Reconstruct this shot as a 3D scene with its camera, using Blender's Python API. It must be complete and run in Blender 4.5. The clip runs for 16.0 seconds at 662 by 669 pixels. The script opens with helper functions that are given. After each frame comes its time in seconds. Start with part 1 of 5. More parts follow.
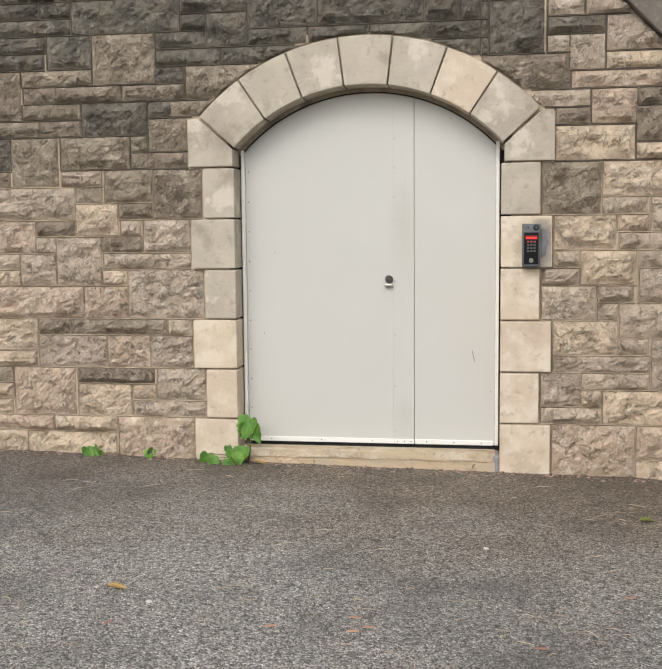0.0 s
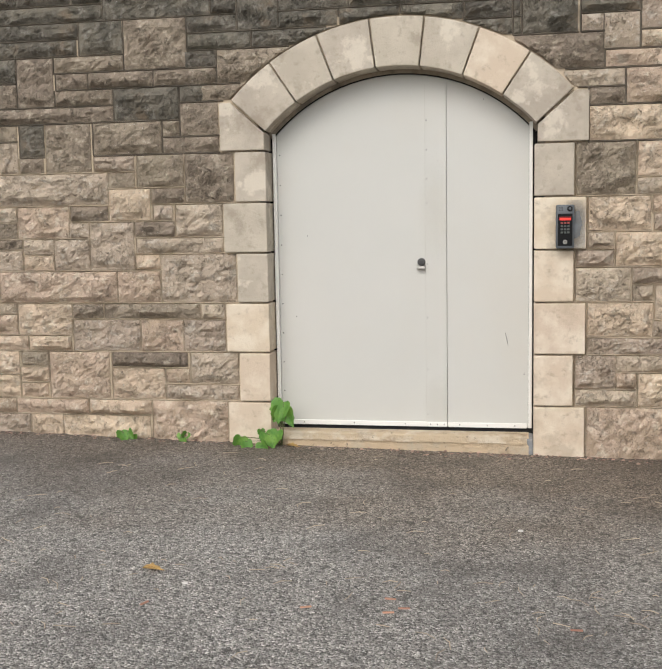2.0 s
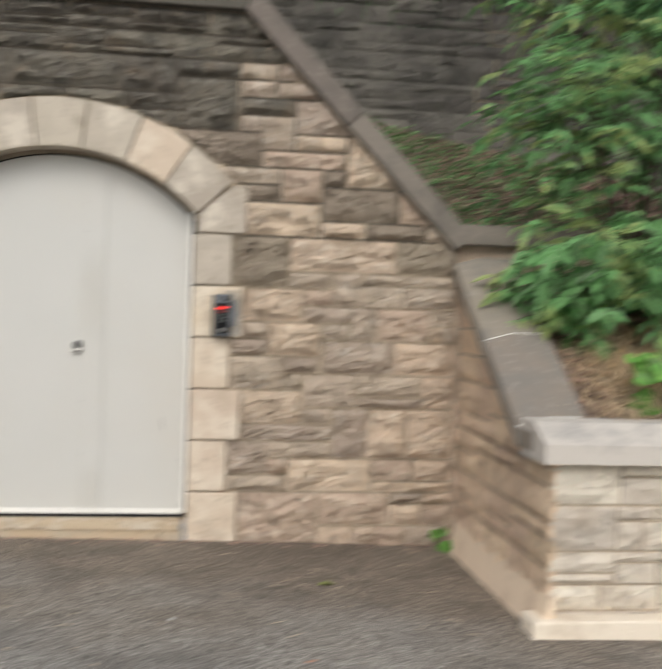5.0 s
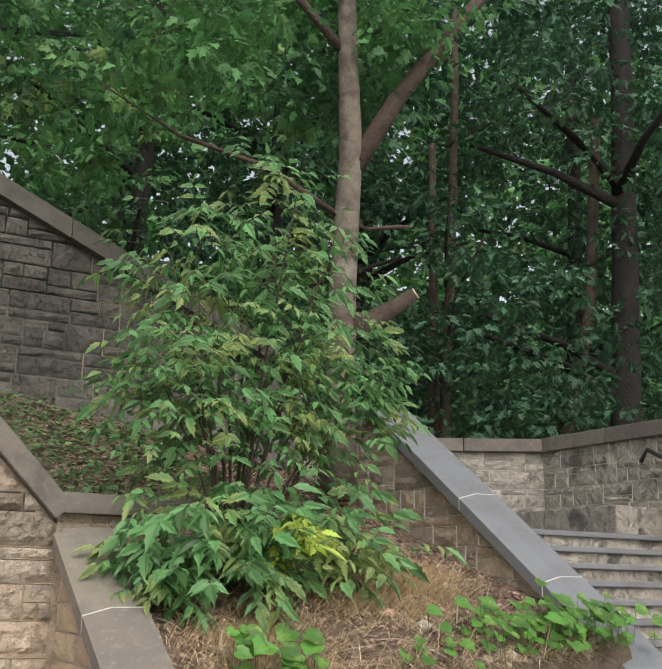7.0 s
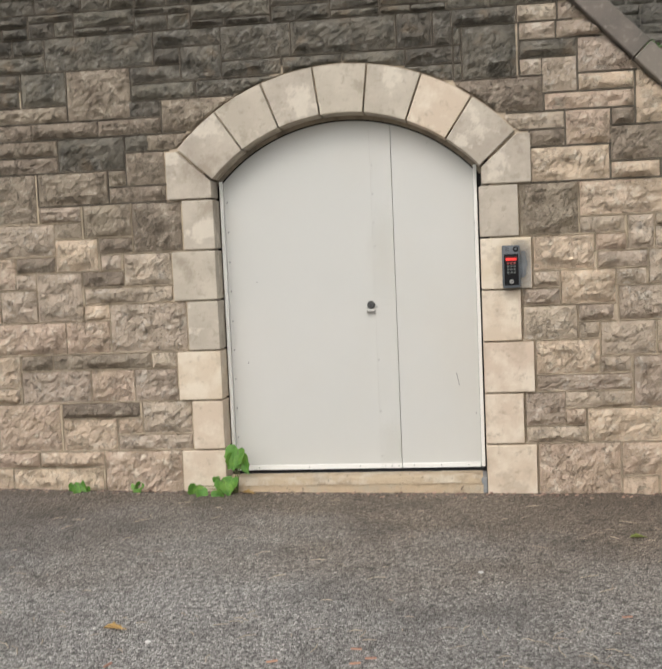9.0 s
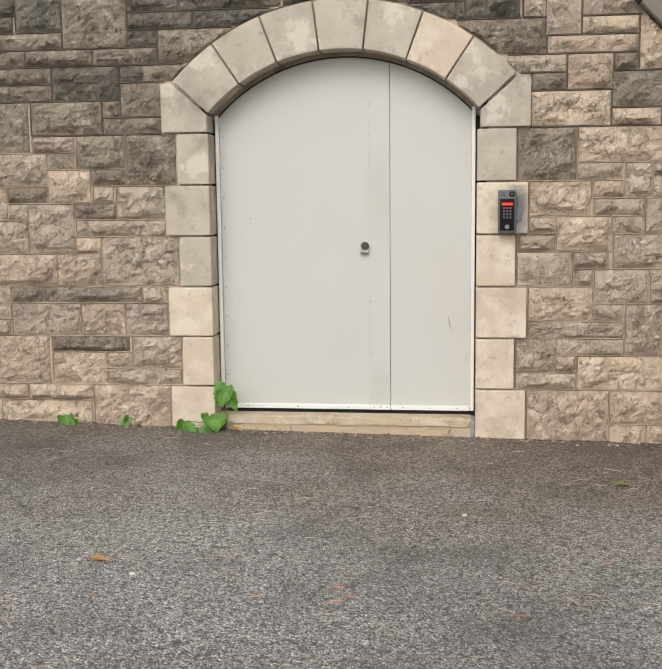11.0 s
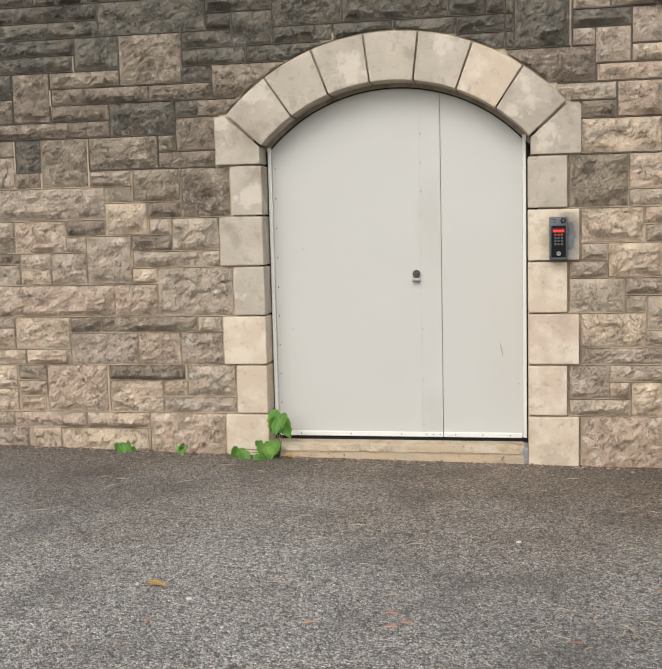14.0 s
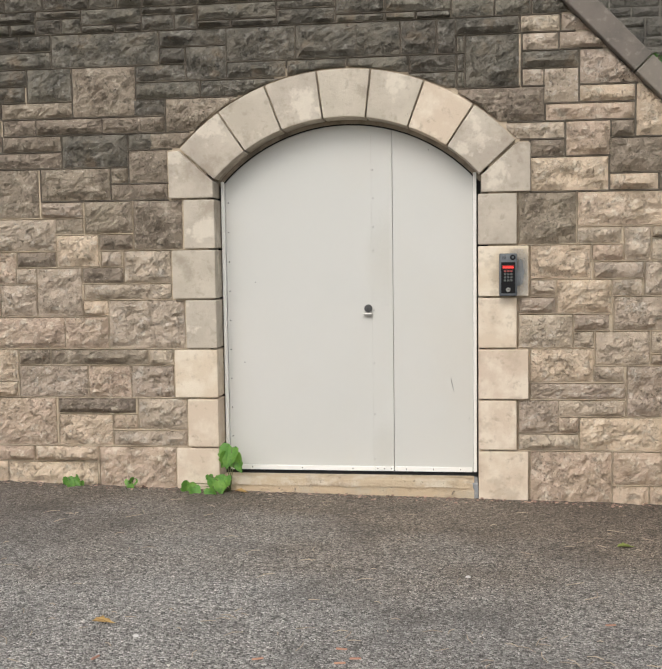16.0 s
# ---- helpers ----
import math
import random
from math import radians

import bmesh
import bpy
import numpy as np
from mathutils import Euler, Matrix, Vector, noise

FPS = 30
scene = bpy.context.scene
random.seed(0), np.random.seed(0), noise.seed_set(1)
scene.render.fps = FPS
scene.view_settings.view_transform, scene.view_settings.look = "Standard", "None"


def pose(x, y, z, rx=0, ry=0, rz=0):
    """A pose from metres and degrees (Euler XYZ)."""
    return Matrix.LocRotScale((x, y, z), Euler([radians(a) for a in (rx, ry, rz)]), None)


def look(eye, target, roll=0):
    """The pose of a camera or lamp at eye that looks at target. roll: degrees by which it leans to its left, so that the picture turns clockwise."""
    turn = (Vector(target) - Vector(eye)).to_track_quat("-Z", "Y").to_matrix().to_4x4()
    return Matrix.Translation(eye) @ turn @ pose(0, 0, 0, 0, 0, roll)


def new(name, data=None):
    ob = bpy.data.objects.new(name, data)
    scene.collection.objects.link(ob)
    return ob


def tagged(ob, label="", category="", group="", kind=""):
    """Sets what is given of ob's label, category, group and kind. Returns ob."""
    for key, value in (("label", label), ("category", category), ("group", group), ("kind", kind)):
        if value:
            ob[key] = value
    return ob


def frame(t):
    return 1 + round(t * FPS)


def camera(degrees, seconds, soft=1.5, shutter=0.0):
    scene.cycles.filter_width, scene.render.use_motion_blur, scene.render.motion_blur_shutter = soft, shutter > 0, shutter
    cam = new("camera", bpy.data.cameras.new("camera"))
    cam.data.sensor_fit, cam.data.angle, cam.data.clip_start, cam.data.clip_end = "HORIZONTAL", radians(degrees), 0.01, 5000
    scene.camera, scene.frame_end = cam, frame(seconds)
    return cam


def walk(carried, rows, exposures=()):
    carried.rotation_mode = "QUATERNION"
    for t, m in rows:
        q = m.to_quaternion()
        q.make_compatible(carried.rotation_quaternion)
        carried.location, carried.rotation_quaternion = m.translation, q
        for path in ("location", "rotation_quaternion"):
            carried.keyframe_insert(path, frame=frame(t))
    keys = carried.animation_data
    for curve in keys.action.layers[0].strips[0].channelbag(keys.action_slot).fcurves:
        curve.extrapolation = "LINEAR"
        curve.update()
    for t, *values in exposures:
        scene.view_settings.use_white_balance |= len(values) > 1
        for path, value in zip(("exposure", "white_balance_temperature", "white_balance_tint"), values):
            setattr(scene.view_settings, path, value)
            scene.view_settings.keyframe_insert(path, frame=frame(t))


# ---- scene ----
# The camera is held about 6.4 m in front of the wall and turns, swaying a few centimetres.
cam = camera(35.13, 16.0, soft=1.5, shutter=0.42)
# seconds, the eye's place, then yaw, pitch and roll in degrees
TURNS = [
    (0, 0.006, -0.018, 1.470, 8.99, -5.48, 0.51), (0.5, 0.006, -0.022, 1.467, 9.48, -5.70, 0.81), (1, 0.002, -0.018, 1.467, 10.26, -6.01, 0.81),
    (1.5, 0.003, -0.018, 1.462, 10.51, -6.16, 0.98), (2, -0.006, -0.017, 1.461, 10.63, -6.30, 0.96), (2.5, -0.002, -0.016, 1.464, 10.19, -6.20, 0.81),
    (3, 0.007, -0.019, 1.472, 9.53, -5.87, 0.66), (3.5, 0.002, -0.021, 1.472, 8.80, -5.60, 0.47), (4, 0.004, -0.023, 1.474, 8.36, -5.43, 0.30),
    (4.5, 0.008, -0.027, 1.481, 5.93, -5.03, -0.27), (4.7, -0.004, -0.036, 1.484, 1.81, -4.22, -0.75), (4.8, -0.009, -0.041, 1.485, -0.95, -3.57, -1.31),
    (5, -0.020, -0.051, 1.489, -7.98, -1.71, -1.93), (5.1, -0.023, -0.050, 1.490, -11.74, -0.56, -2.22), (5.2, -0.026, -0.050, 1.491, -15.07, 0.63, -2.31),
    (5.4, -0.024, -0.045, 1.492, -19.99, 3.08, -2.44), (5.6, -0.021, -0.041, 1.493, -23.35, 5.50, -2.32), (5.9, -0.018, -0.033, 1.494, -26.59, 8.41, -2.04),
    (6.3, -0.013, -0.024, 1.496, -28.61, 11.14, -1.70), (6.8, -0.006, -0.012, 1.498, -29.30, 12.97, -1.30), (7.3, 0.000, 0.000, 1.500, -28.98, 13.78, -1.07),
    (7.4, 0.000, 0.000, 1.500, -28.55, 13.63, -1.01), (7.5, 0.000, 0.000, 1.500, -27.71, 13.30, -0.85), (7.7, -0.013, -0.010, 1.505, -24.45, 12.00, -0.62),
    (7.9, -0.025, -0.020, 1.510, -18.42, 9.70, -0.31), (8, -0.031, -0.025, 1.513, -14.76, 8.25, 0.49), (8.3, -0.047, -0.038, 1.520, -3.78, 3.30, 1.88),
    (8.5, -0.058, -0.047, 1.525, 1.74, 0.26, 2.65), (8.6, -0.057, -0.046, 1.525, 3.76, -0.98, 2.73), (9, -0.050, -0.038, 1.524, 7.42, -4.48, 2.44),
    (9.5, -0.044, -0.025, 1.523, 7.51, -6.55, 1.80), (9.7, -0.045, -0.018, 1.523, 7.30, -7.17, 1.73), (10.4, -0.045, -0.017, 1.522, 7.20, -7.74, 1.07),
    (11.2, -0.046, -0.017, 1.521, 7.26, -7.75, 0.56), (11.8, -0.046, -0.017, 1.520, 7.53, -7.71, 0.40), (12, -0.042, -0.018, 1.516, 7.82, -7.75, 0.58),
    (12.5, -0.042, -0.029, 1.514, 8.41, -7.76, 0.77), (13, -0.040, -0.042, 1.516, 8.65, -7.56, 1.05), (13.5, -0.043, -0.061, 1.519, 9.52, -6.92, 1.28),
    (14, -0.039, -0.071, 1.524, 10.01, -6.15, 1.36), (14.5, -0.041, -0.074, 1.524, 9.62, -5.79, 1.31), (15, -0.032, -0.076, 1.529, 8.71, -5.51, 1.30),
    (15.5, -0.031, -0.078, 1.534, 8.03, -4.88, 1.05), (16, -0.024, -0.082, 1.536, 7.53, -4.43, 0.77),
]
walk(cam, [(t, pose(x, y, z, 90 + pitch, roll, yaw)) for t, x, y, z, yaw, pitch, roll in TURNS], exposures=[(0.0, 0.14), (4.5, 0.12), (5.0, 0.06), (7.4, 0.28), (8.5, 0.05), (9.5, 0.13), (16.0, 0.14)])

# ---- light: an overcast sky, brighter behind the camera ----
world = bpy.data.worlds.new("world")
scene.world = world
world.use_nodes = True
wn, wl = world.node_tree.nodes, world.node_tree.links
sky = wn.new("ShaderNodeTexSky")
sky.sky_type, sky.sun_disc = "NISHITA", False
sky.sun_elevation, sky.sun_rotation = radians(44), radians(190)
sky.dust_density, sky.air_density, sky.ozone_density = 3.0, 1.2, 1.0
hsv = wn.new("ShaderNodeHueSaturation")
hsv.inputs["Saturation"].default_value = 0.35
wl.new(sky.outputs[0], hsv.inputs["Color"])
wl.new(hsv.outputs[0], wn["Background"].inputs["Color"])
wn["Background"].inputs["Strength"].default_value = 0.15
sun = new("sun", bpy.data.lights.new("sun", "SUN"))
sun.data.energy, sun.data.angle, sun.data.color = 1.0, radians(40), (1.0, 0.955, 0.90)
sun.matrix_world = look((-2.2, -6.0, 10.5), (0, 5, 1))


# ---- materials ----
def mat(name, base, rough=0.8, metal=0.0, layers=(), bumps=(), random_value=0.0, spec=0.5, transmit=0.0, island=False):
    """A surface of one base colour; layers lay further colours over it by noise; bumps give relief.
    layers: (colour, scale, low, high, strength); bumps: (kind, scale, strength, metres)."""
    m = bpy.data.materials.new(name)
    m.use_nodes = True
    n, l = m.node_tree.nodes, m.node_tree.links
    b = n["Principled BSDF"]
    b.inputs["Roughness"].default_value, b.inputs["Metallic"].default_value = rough, metal
    b.inputs["Specular IOR Level"].default_value = spec
    co = n.new("ShaderNodeTexCoord").outputs["Object"]
    col = n.new("ShaderNodeRGB")
    col.outputs[0].default_value = (*base, 1)
    col = col.outputs[0]
    if random_value:
        if island:
            r = n.new("ShaderNodeNewGeometry").outputs["Random Per Island"]
        else:
            r = n.new("ShaderNodeObjectInfo").outputs["Random"]
        mr = n.new("ShaderNodeMapRange")
        mr.inputs["To Min"].default_value, mr.inputs["To Max"].default_value = 1 - random_value, 1 + random_value
        l.new(r, mr.inputs["Value"])
        hs = n.new("ShaderNodeHueSaturation")
        l.new(col, hs.inputs["Color"])
        l.new(mr.outputs[0], hs.inputs["Value"])
        mh = n.new("ShaderNodeMapRange")
        mh.inputs["To Min"].default_value, mh.inputs["To Max"].default_value = 0.488, 0.503
        l.new(r, mh.inputs["Value"])
        l.new(mh.outputs[0], hs.inputs["Hue"])
        col = hs.outputs[0]
    for i, (c, scale, low, high, strength) in enumerate(layers):
        t = n.new("ShaderNodeTexNoise")
        t.inputs["Scale"].default_value, t.inputs["Detail"].default_value, t.inputs["Roughness"].default_value = scale, 5, 0.62
        mp = n.new("ShaderNodeMapping")
        mp.inputs["Location"].default_value = (3.7 * i + 1.1, 1.9 * i, 5.3 * i)
        l.new(co, mp.inputs[0])
        l.new(mp.outputs[0], t.inputs["Vector"])
        mr = n.new("ShaderNodeMapRange")
        mr.inputs["From Min"].default_value, mr.inputs["From Max"].default_value = low, high
        mr.inputs["To Max"].default_value = strength
        l.new(t.outputs["Fac"], mr.inputs["Value"])
        mx = n.new("ShaderNodeMix")
        mx.data_type = "RGBA"
        l.new(mr.outputs[0], mx.inputs[0])
        l.new(col, mx.inputs[6])
        mx.inputs[7].default_value = (*c, 1)
        col = mx.outputs[2]
    l.new(col, b.inputs["Base Color"])
    normal = None
    for kind, scale, strength, dist in bumps:
        if kind == "voronoi":
            t = n.new("ShaderNodeTexVoronoi")
            out = t.outputs["Distance"]
        else:
            t = n.new("ShaderNodeTexNoise")
            t.inputs["Detail"].default_value, t.inputs["Roughness"].default_value = 6, 0.65
            out = t.outputs["Fac"]
        t.inputs["Scale"].default_value = scale
        l.new(co, t.inputs["Vector"])
        if kind == "chip":
            # steep steps where flakes have split off
            st = n.new("ShaderNodeMapRange")
            st.inputs["From Min"].default_value, st.inputs["From Max"].default_value = 0.475, 0.535
            l.new(out, st.inputs["Value"])
            out = st.outputs[0]
        bp = n.new("ShaderNodeBump")
        bp.inputs["Strength"].default_value, bp.inputs["Distance"].default_value = strength, dist
        l.new(out, bp.inputs["Height"])
        if normal:
            l.new(normal, bp.inputs["Normal"])
        normal = bp.outputs[0]
    if normal:
        l.new(normal, b.inputs["Normal"])
    if transmit:
        tr = n.new("ShaderNodeBsdfTranslucent")
        l.new(col, tr.inputs["Color"])
        ms = n.new("ShaderNodeMixShader")
        ms.inputs[0].default_value = transmit
        l.new(b.outputs[0], ms.inputs[1])
        l.new(tr.outputs[0], ms.inputs[2])
        l.new(ms.outputs[0], n["Material Output"].inputs["Surface"])
    return m


ROCK = (("chip", 5.5, 1.0, 0.030), ("chip", 13, 0.6, 0.010), ("noise", 20, 0.6, 0.026), ("noise", 80, 0.8, 0.010), ("noise", 220, 0.8, 0.004))
M_TAN = mat("stone_tan", (0.68, 0.54, 0.40), 0.9, layers=[((0.50, 0.39, 0.28), 5, 0.46, 0.60, 0.6), ((0.78, 0.68, 0.55), 18, 0.54, 0.64, 0.75), ((0.24, 0.185, 0.14), 30, 0.61, 0.68, 0.6), ((0.86, 0.81, 0.73), 85, 0.62, 0.70, 0.8)], bumps=ROCK, random_value=0.13)
M_GREY = mat("stone_grey", (0.58, 0.48, 0.37), 0.9, layers=[((0.40, 0.325, 0.245), 5, 0.46, 0.60, 0.6), ((0.66, 0.59, 0.50), 18, 0.55, 0.65, 0.75), ((0.20, 0.16, 0.125), 30, 0.61, 0.68, 0.6), ((0.82, 0.77, 0.69), 85, 0.63, 0.71, 0.8)], bumps=ROCK, random_value=0.15)
M_MID = mat("stone_brown", (0.355, 0.295, 0.222), 0.9, layers=[((0.25, 0.20, 0.15), 5, 0.46, 0.60, 0.7), ((0.55, 0.47, 0.37), 18, 0.55, 0.65, 0.7), ((0.15, 0.12, 0.095), 30, 0.61, 0.68, 0.6), ((0.76, 0.70, 0.62), 85, 0.64, 0.71, 0.8)], bumps=ROCK, random_value=0.16)
M_DARK = mat("stone_weathered", (0.195, 0.175, 0.138), 0.92, layers=[((0.10, 0.092, 0.075), 5, 0.45, 0.60, 0.75), ((0.30, 0.28, 0.24), 18, 0.55, 0.66, 0.75), ((0.24, 0.18, 0.12), 6, 0.56, 0.68, 0.6), ((0.54, 0.52, 0.47), 85, 0.65, 0.73, 0.75)], bumps=ROCK, random_value=0.22)
M_REAR = mat("stone_rear", (0.15, 0.138, 0.118), 0.92, layers=[((0.05, 0.048, 0.042), 3, 0.40, 0.65, 0.9), ((0.20, 0.185, 0.16), 15, 0.55, 0.72, 0.6)], bumps=ROCK, random_value=0.3)
M_PALE = mat("stone_pale", (0.87, 0.785, 0.65), 0.9, layers=[((0.56, 0.46, 0.35), 7, 0.47, 0.64, 0.6), ((0.84, 0.77, 0.65), 17, 0.54, 0.68, 0.7), ((0.24, 0.21, 0.17), 6, 0.64, 0.72, 0.5)], bumps=ROCK, random_value=0.18)
M_STAIN = mat("stone_stained", (0.56, 0.51, 0.43), 0.9, layers=[((0.34, 0.30, 0.25), 7, 0.47, 0.64, 0.8), ((0.60, 0.555, 0.48), 17, 0.54, 0.68, 0.7), ((0.08, 0.074, 0.068), 2.4, 0.57, 0.64, 0.72)], bumps=ROCK, random_value=0.25)
M_MORTAR = mat("mortar", (0.52, 0.43, 0.32), 0.95, layers=[((0.27, 0.22, 0.16), 3, 0.44, 0.62, 0.7), ((0.62, 0.53, 0.41), 30, 0.5, 0.7, 0.5)], bumps=[("noise", 60, 0.7, 0.008)])
M_MORTARL = mat("mortar_upper", (0.20, 0.172, 0.135), 0.95, layers=[((0.12, 0.10, 0.08), 3, 0.44, 0.62, 0.8)], bumps=[("noise", 60, 0.7, 0.008)])
M_MORTARD = mat("mortar_dark", (0.19, 0.175, 0.15), 0.95, layers=[((0.05, 0.045, 0.04), 3, 0.44, 0.62, 0.8)], bumps=[("noise", 60, 0.7, 0.008)])
M_LIME = mat("limestone", (0.61, 0.51, 0.385), 0.85, layers=[((0.74, 0.66, 0.54), 6, 0.45, 0.62, 0.7), ((0.42, 0.34, 0.25), 5, 0.56, 0.66, 0.55), ((0.36, 0.29, 0.21), 18, 0.58, 0.70, 0.55), ((0.25, 0.2, 0.15), 90, 0.66, 0.74, 0.5)], bumps=[("noise", 110, 0.6, 0.004), ("noise", 12, 0.5, 0.012)], random_value=0.05)
M_LIME_OLD = mat("limestone_weathered", (0.44, 0.39, 0.315), 0.88, layers=[((0.56, 0.50, 0.41), 3.6, 0.42, 0.62, 0.8), ((0.30, 0.25, 0.19), 5.5, 0.53, 0.64, 0.62), ((0.33, 0.28, 0.22), 16, 0.56, 0.68, 0.55), ((0.70, 0.635, 0.53), 4.4, 0.56, 0.62, 0.6), ((0.2, 0.17, 0.14), 90, 0.64, 0.74, 0.5)], bumps=[("noise", 110, 0.6, 0.004), ("noise", 12, 0.5, 0.012)], random_value=0.10)
M_COPE = mat("coping_stone", (0.19, 0.165, 0.138), 0.85, layers=[((0.11, 0.10, 0.085), 4, 0.45, 0.65, 0.75), ((0.33, 0.29, 0.245), 25, 0.55, 0.72, 0.5)], bumps=[("noise", 70, 0.5, 0.005)], random_value=0.14)
M_COPED = mat("dark_coping", (0.105, 0.095, 0.078), 0.9, layers=[((0.06, 0.06, 0.045), 4, 0.45, 0.65, 0.75), ((0.17, 0.155, 0.13), 25, 0.55, 0.72, 0.5)], bumps=[("noise", 70, 0.5, 0.005)], random_value=0.14)
M_WASHB = mat("dull_coping", (0.245, 0.212, 0.17), 0.85, layers=[((0.19, 0.175, 0.155), 4, 0.45, 0.65, 0.75), ((0.36, 0.33, 0.29), 22, 0.55, 0.72, 0.5)], bumps=[("noise", 70, 0.5, 0.005)], random_value=0.08)
M_WASH = mat("washed_coping", (0.52, 0.48, 0.43), 0.85, layers=[((0.28, 0.265, 0.25), 4, 0.45, 0.65, 0.75), ((0.52, 0.47, 0.41), 22, 0.55, 0.72, 0.5)], bumps=[("noise", 70, 0.5, 0.005)], random_value=0.08)
M_BLUE = mat("bluestone", (0.215, 0.222, 0.235), 0.75, layers=[((0.17, 0.165, 0.165), 3, 0.45, 0.7, 0.7), ((0.30, 0.285, 0.27), 25, 0.55, 0.75, 0.5)], bumps=[("noise", 70, 0.35, 0.003)], random_value=0.1)
M_JOINT = mat("white_mortar", (0.72, 0.70, 0.64), 0.9, bumps=[("noise", 90, 0.4, 0.002)])
M_DOOR = mat("door_paint", (0.555, 0.552, 0.518), 0.5, layers=[((0.555, 0.525, 0.465), 1.3, 0.5, 0.75, 0.4), ((0.605, 0.59, 0.555), 0.7, 0.45, 0.7, 0.5), ((0.42, 0.38, 0.31), 40, 0.74, 0.85, 0.35)], bumps=[("noise", 3, 0.06, 0.01), ("noise", 160, 0.04, 0.001)])


def soft_film(name, where, size, colour, faint=1.0):
    """A film of colour that fades out round a place."""
    m = bpy.data.materials.new(name)
    m.use_nodes = True
    n, l = m.node_tree.nodes, m.node_tree.links
    b = n["Principled BSDF"]
    b.inputs["Base Color"].default_value, b.inputs["Roughness"].default_value = (*colour, 1), 0.6
    mp = n.new("ShaderNodeMapping")
    mp.vector_type = "TEXTURE"
    mp.inputs["Location"].default_value, mp.inputs["Scale"].default_value = where, size
    co = n.new("ShaderNodeTexCoord").outputs["Object"]
    l.new(co, mp.inputs[0])
    g = n.new("ShaderNodeTexGradient")
    g.gradient_type = "SPHERICAL"
    l.new(mp.outputs[0], g.inputs[0])
    t = n.new("ShaderNodeTexNoise")
    t.inputs["Scale"].default_value, t.inputs["Detail"].default_value = 11, 5
    l.new(co, t.inputs["Vector"])
    mul = n.new("ShaderNodeMath")
    mul.operation = "MULTIPLY"
    l.new(g.outputs["Fac"], mul.inputs[0])
    l.new(t.outputs["Fac"], mul.inputs[1])
    if faint != 1:
        m2 = n.new("ShaderNodeMath")
        m2.operation = "MULTIPLY"
        m2.inputs[1].default_value = faint
        l.new(mul.outputs[0], m2.inputs[0])
        mul = m2
    tr, ms = n.new("ShaderNodeBsdfTransparent"), n.new("ShaderNodeMixShader")
    l.new(mul.outputs[0], ms.inputs[0])
    l.new(tr.outputs[0], ms.inputs[1])
    l.new(b.outputs[0], ms.inputs[2])
    l.new(ms.outputs[0], n["Material Output"].inputs["Surface"])
    return m


M_GREYLINE = mat("paint_edge", (0.40, 0.38, 0.34), 0.6)
M_WHITE = mat("white_trim", (0.82, 0.81, 0.77), 0.4, layers=[((0.6, 0.57, 0.5), 9, 0.6, 0.8, 0.5)])
M_BLACK = mat("plain_black", (0.012, 0.012, 0.012), 0.9, layers=[((0.03, 0.028, 0.025), 20, 0.5, 0.8, 0.6)])
M_STEEL = mat("worn_steel", (0.42, 0.41, 0.39), 0.35, 1.0, layers=[((0.22, 0.21, 0.2), 80, 0.5, 0.8, 0.7)])
M_IRON = mat("dark_steel", (0.09, 0.09, 0.09), 0.45, 0.7, layers=[((0.2, 0.2, 0.19), 200, 0.5, 0.8, 0.5)])
M_CONC = mat("threshold_concrete", (0.58, 0.45, 0.305), 0.92, layers=[((0.50, 0.44, 0.34), 6, 0.5, 0.7, 0.8), ((0.27, 0.20, 0.13), 7, 0.55, 0.72, 0.7), ((0.12, 0.10, 0.08), 28, 0.64, 0.70, 0.8)], bumps=[("noise", 45, 1.0, 0.02), ("noise", 160, 0.8, 0.005)])
M_CEMENT = mat("grey_cement", (0.26, 0.27, 0.28), 0.92, layers=[((0.40, 0.37, 0.33), 30, 0.5, 0.7, 0.7)], bumps=[("noise", 90, 0.6, 0.004)])
M_BOX = mat("grey_housing", (0.09, 0.10, 0.11), 0.5, layers=[((0.18, 0.19, 0.2), 60, 0.5, 0.8, 0.4)])
M_PANEL = mat("black_panel", (0.008, 0.008, 0.009), 0.45, spec=0.15)
M_KEY = mat("grey_key", (0.10, 0.11, 0.105), 0.5, spec=0.3)
M_BARK = mat("grey_bark", (0.20, 0.165, 0.13), 0.9, layers=[((0.09, 0.068, 0.05), 6, 0.42, 0.62, 0.85), ((0.30, 0.27, 0.235), 3, 0.57, 0.68, 0.7), ((0.07, 0.055, 0.045), 45, 0.56, 0.66, 0.6)], bumps=[("noise", 25, 0.8, 0.02), ("noise", 90, 0.5, 0.004)])
M_BARKD = mat("dark_bark", (0.028, 0.024, 0.021), 0.95, layers=[((0.02, 0.017, 0.015), 7, 0.45, 0.65, 0.8)], bumps=[("noise", 22, 0.9, 0.03)])
M_BARKR = mat("brown_bark", (0.105, 0.078, 0.058), 0.95, layers=[((0.06, 0.04, 0.03), 7, 0.45, 0.65, 0.8)], bumps=[("noise", 22, 0.9, 0.03)])
M_WOOD = mat("cut_wood", (0.78, 0.64, 0.46), 0.85, layers=[((0.33, 0.23, 0.14), 30, 0.5, 0.7, 0.6)])
M_STEM = mat("green_stem", (0.13, 0.14, 0.06), 0.7)
M_LEAF = mat("shrub_leaf", (0.16, 0.34, 0.13), 0.42, layers=[((0.42, 0.48, 0.18), 2.2, 0.52, 0.62, 0.85)], random_value=0.5, transmit=0.4, island=True)
M_LEAFY = mat("yellow_leaf", (0.62, 0.76, 0.16), 0.5, random_value=0.2, transmit=0.35, island=True)
